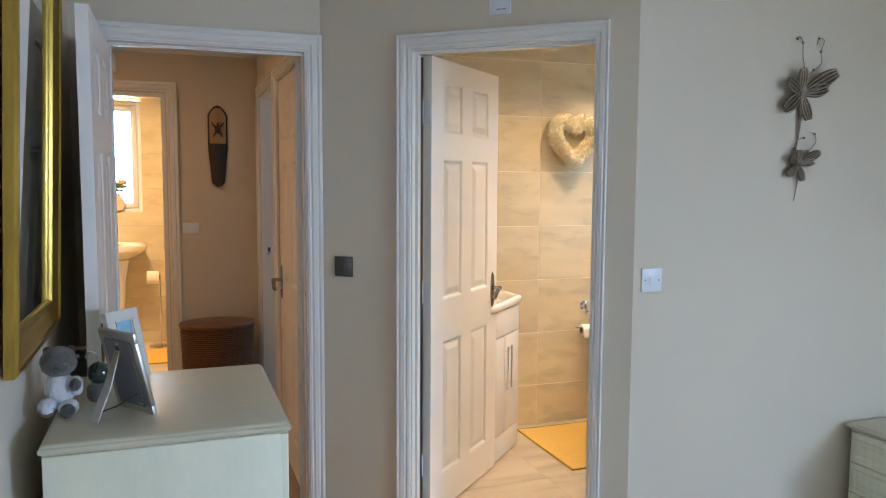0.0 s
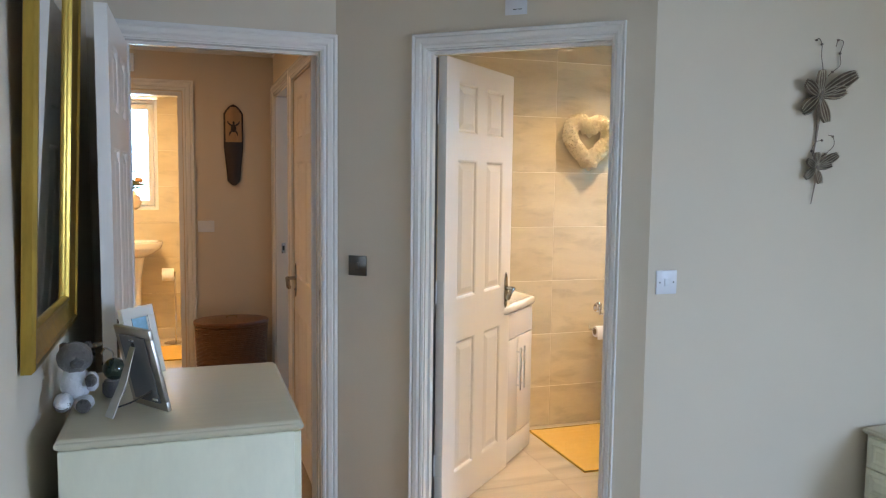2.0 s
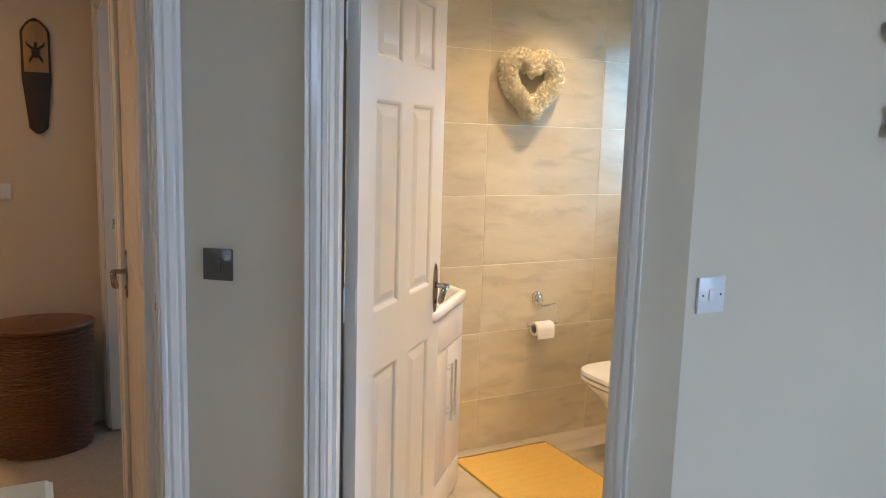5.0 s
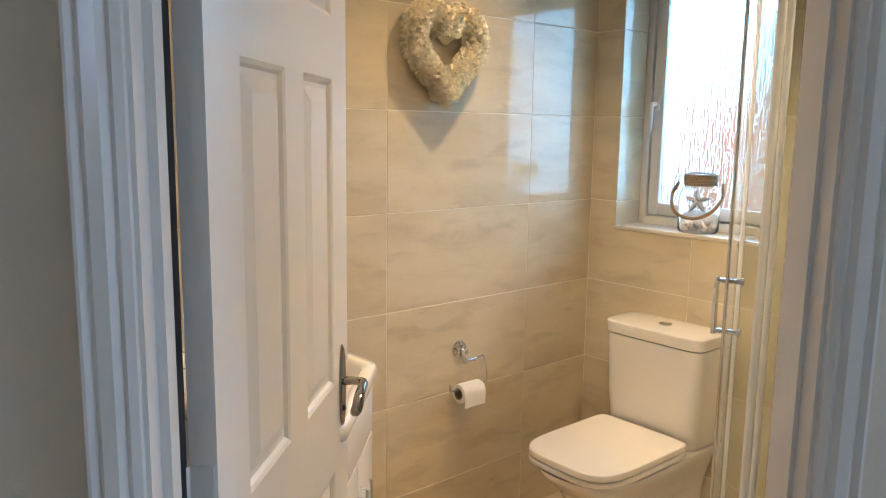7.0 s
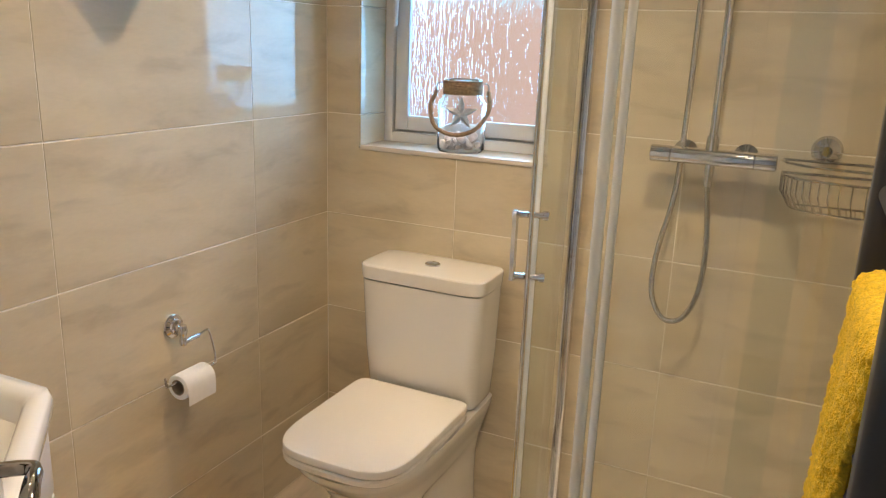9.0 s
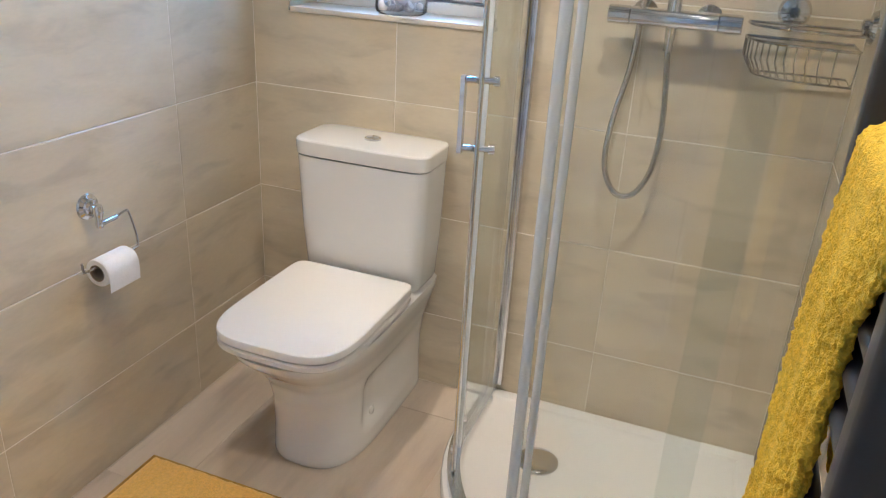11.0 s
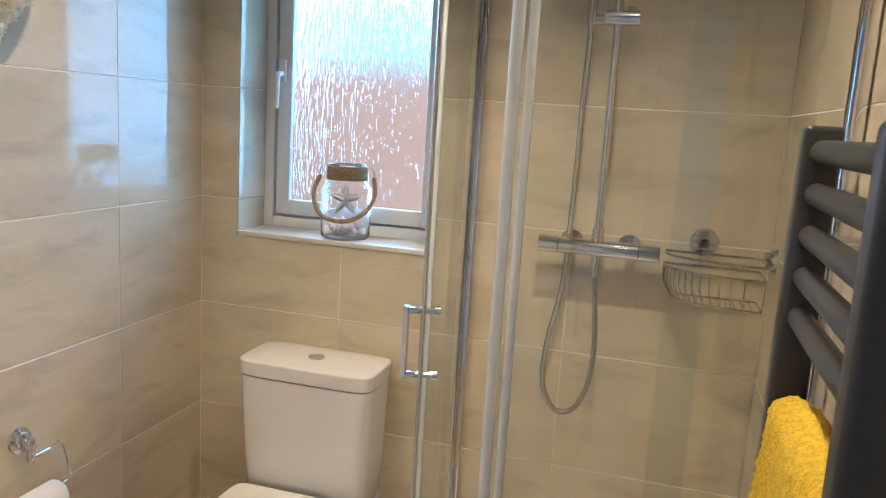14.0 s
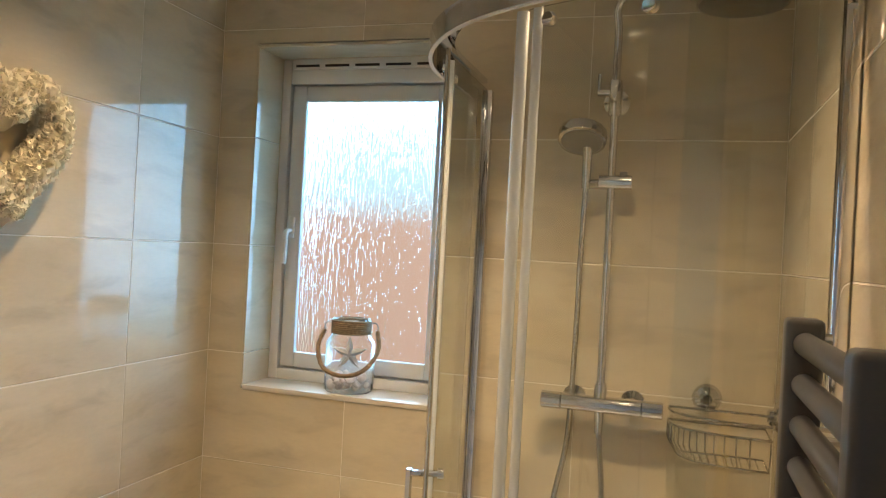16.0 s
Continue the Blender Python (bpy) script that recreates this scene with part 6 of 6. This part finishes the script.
laundry_basket()
sw = switch_plate("hall_socket", out_of(0.104, HALL_Y, 1.185, 0, -1), 0.105, 0.075, PLASTIC_WHITE, "white plastic double switch plate on the hall wall", "switch plate")
for s in (-1, 1):
    part("rocker", rbox(s * 0.025 - 0.009, s * 0.025 + 0.009, 0.0075, 0.011, -0.014, 0.014, 0.001), PLASTIC_WHITE, sw)
ch = thing("door_chime", out_of(-0.365, HALL_Y, 2.222, 0, -1), "white plastic door chime box near the hall ceiling", "door chime")
part("case", rbox(-0.05, 0.05, 0, 0.035, -0.055, 0.055, 0.006), PLASTIC_WHITE, ch)
part("grille", rbox(-0.030, 0.022, 0.0345, 0.037, -0.010, 0.020, 0.001), CREAM_FRAME, ch)
lampth = thing("ceiling_lamp", pose(-0.75, 4.3, CEIL), "flush round hall ceiling lamp, lit", "ceiling lamp")
part("shade", lathe([(0.155, 0), (0.155, -0.02), (0.14, -0.045), (0.10, -0.06), (0.02, -0.066)], seg=32), glow("lamp_shade_glow", (1.0, 0.78, 0.5), 3.0), lampth)

# ---- bathroom beyond ----


def basin():
    th = thing("pedestal_basin", pose(-0.50, BATH_Y - 0.001, 0), "white pedestal basin under the bathroom window", "basin")
    part("bowl", loft([[(x, min(y, -0.001), z) for x, y, z in oval(0, -0.235 + dy, z, a, b, 2.6, 40)] for z, a, b, dy in ((0.79, 0.12, 0.12, 0.05), (0.83, 0.20, 0.18, 0.02), (0.88, 0.26, 0.225, 0), (0.92, 0.275, 0.236, 0), (0.935, 0.272, 0.232, 0), (0.936, 0.235, 0.195, -0.01), (0.90, 0.21, 0.17, -0.01), (0.84, 0.12, 0.1, -0.01))]), CERAMIC, th)
    part("pedestal", loft([oval(0, -0.17, z, a, b, 2.4, 32) for z, a, b in ((0, 0.115, 0.13), (0.04, 0.10, 0.115), (0.3, 0.075, 0.09), (0.6, 0.085, 0.10), (0.80, 0.12, 0.13))]), CERAMIC, th)
    tap = part("tap", tube(smooth_path([(0, -0.08, 0.935), (0, -0.08, 1.03), (0, -0.10, 1.06), (0, -0.16, 1.05)], 5), 0.015, 12), CHROME, th, "chrome mixer tap")
    part("tap_lever", tube([(0, -0.08, 1.05), (0, -0.10, 1.10)], 0.008, 10), CHROME, tap)
    return th


basin()


def flower_vase():
    th = thing("flower_vase", pose(-0.505, BATH_Y + 0.05, BZ0 + 0.001), "round cream vase of peach silk roses on the sill", "vase")
    part("vase", lathe([(0.045, 0), (0.075, 0.02), (0.092, 0.07), (0.082, 0.12), (0.05, 0.155), (0.042, 0.165), (0.048, 0.175)], seg=32), mat("cream_glaze", (0.74, 0.56, 0.40), 0.25, vary=0.05), th)
    rnd = random.Random(8)
    for i in range(12):
        a, r, z = rnd.random() * 6.28, rnd.uniform(0.02, 0.10), rnd.uniform(0.24, 0.50)
        x, y = r * math.cos(a) + 0.03, r * math.sin(a) * 0.3
        part("stem", tube(smooth_path([(0, 0, 0.16), (x * 0.4, y * 0.4, 0.22), (x, y, z)], 4), 0.0022, 5), LEAF, th)
        if i < 4:
            bm = bmesh.new()
            for k in range(9):
                t, rr = k * 2.4, 0.006 + 0.0028 * k
                loft(blob(x + rr * math.cos(t), y + rr * math.sin(t) * 0.6, 0.235 + 0.04 * (i % 2) + 0.004 * math.sin(k * 3) + (0.03 if i > 1 else 0), 0.016, 0.012, 0.018, 8), bm)
            part("rose", bm, PEACH, th)
        else:
            for q in range(4):
                part("bud", loft(blob(x + rnd.uniform(-0.02, 0.02), y, z - 0.03 * q, 0.007, 0.007, 0.009, 6)), SHELL, th)
        bm = bmesh.new()
        for q in range(3):
            t = rnd.random() * 6.28
            c, d = Vector((x * 0.8, y, 0.19 + 0.03 * q)), Vector((math.cos(t), 0.3 * math.sin(t), 0.3))
            s = Vector((0, 0.2, 0)) + d.cross(Vector((0, 1, 0))) * 0.4
            vs = [bm.verts.new(c + v) for v in (Vector((0, 0, 0)), d * 0.03 + s * 0.03, d * 0.065, d * 0.03 - s * 0.03)]
            bm.faces.new(vs)
        part("leaves", bm, LEAF, th, smooth=False)
    return th


flower_vase()
stand = thing("toilet_roll_stand", pose(-0.150, BATH_Y - 0.27, 0.0), "free-standing chrome toilet roll stand with a roll", "toilet roll stand")
part("base", lathe([(0.085, 0), (0.085, 0.012), (0.07, 0.018), (0.012, 0.022)], seg=28), CHROME, stand)
part("pole", tube([(0.02, 0, 0.02), (0.02, 0, 0.66)], 0.008, 10), CHROME, stand)
part("arm", tube([(0.02, 0, 0.655), (-0.10, 0, 0.655)], 0.006, 8), CHROME, stand)
r2 = paper_roll(pose(-0.190, BATH_Y - 0.27, 0.635), r=0.085)
bath_mat("bath_mat", -0.75, -0.02, 6.55, 7.12, 0.0, "mustard yellow mat on the bathroom floor")
tagged(part("floor_bathroom", bm_box(-1.9, 0.4, HALL_Y + 0.05, BATH_Y, -0.012, -0.0005), FLOOR_TILE, smooth=False), "beige tiled bathroom floor", "floor", kind="structure")
tagged(part("trim_tile_edge", rbox(-1.9, 0.4, BATH_Y - 0.014, BATH_Y - 0.0005, 0.0, 0.10, 0.003), SILL, smooth=True), "pale tiled skirting under the window wall", "skirting", kind="structure")


# ---- tiles of walls and floors ----
cols_x = [ENS_X, 1.437, 2.097, 2.757, WIN_X]
tile_wall(heart_wall, face(0, HEART_Y + T, 1, 0), cols_x, TZ)
ys = [-HEART_Y, -3.70, -3.04, -LOW_Y]
tile_wall(window_wall, face(WIN_X + T, 0, 0, -1), ys, TZ, hole=(-WY1, -WY0, WZ0 - T, WZ1 + T))
lx = [-(WIN_X), -2.757, -2.097, -(on_diag(SEND, 0.1)[0])]
tile_wall(low_wall, face(0, LOW_Y - T, -1, 0), lx, TZ)
tagged(part("floor_shower", bm_box(ENS_X, WIN_X + T, LOW_Y - 0.3, HEART_Y + T, -0.012, -0.0015), FLOOR_GROUT, smooth=False), "beige grout bed under the floor tiles", "floor", kind="structure")
fl = bpy.data.objects["floor_shower"]
fx_edges, fy_edges = [ENS_X - 0.01, 1.16, 1.76, 2.36, 2.96, WIN_X], [2.47, 2.76, 3.36, 3.96, HEART_Y]
for x0, x1 in zip(fx_edges, fx_edges[1:]):
    for y0, y1 in zip(fy_edges, fy_edges[1:]):
        lay_tile(fl, Matrix.Translation((x0, y0, -0.0095)), x1 - x0, y1 - y0, FLOOR_TILE)
tile_wall(bath_wall, face(0, BATH_Y, 1, 0), [-1.9, -1.3, -0.64, 0.02, 0.4], [0.1, 0.43, 0.76, 1.09, 1.42, 1.75, 2.08, CEIL], hole=(BW0, BW1, BZ0, BZ1))
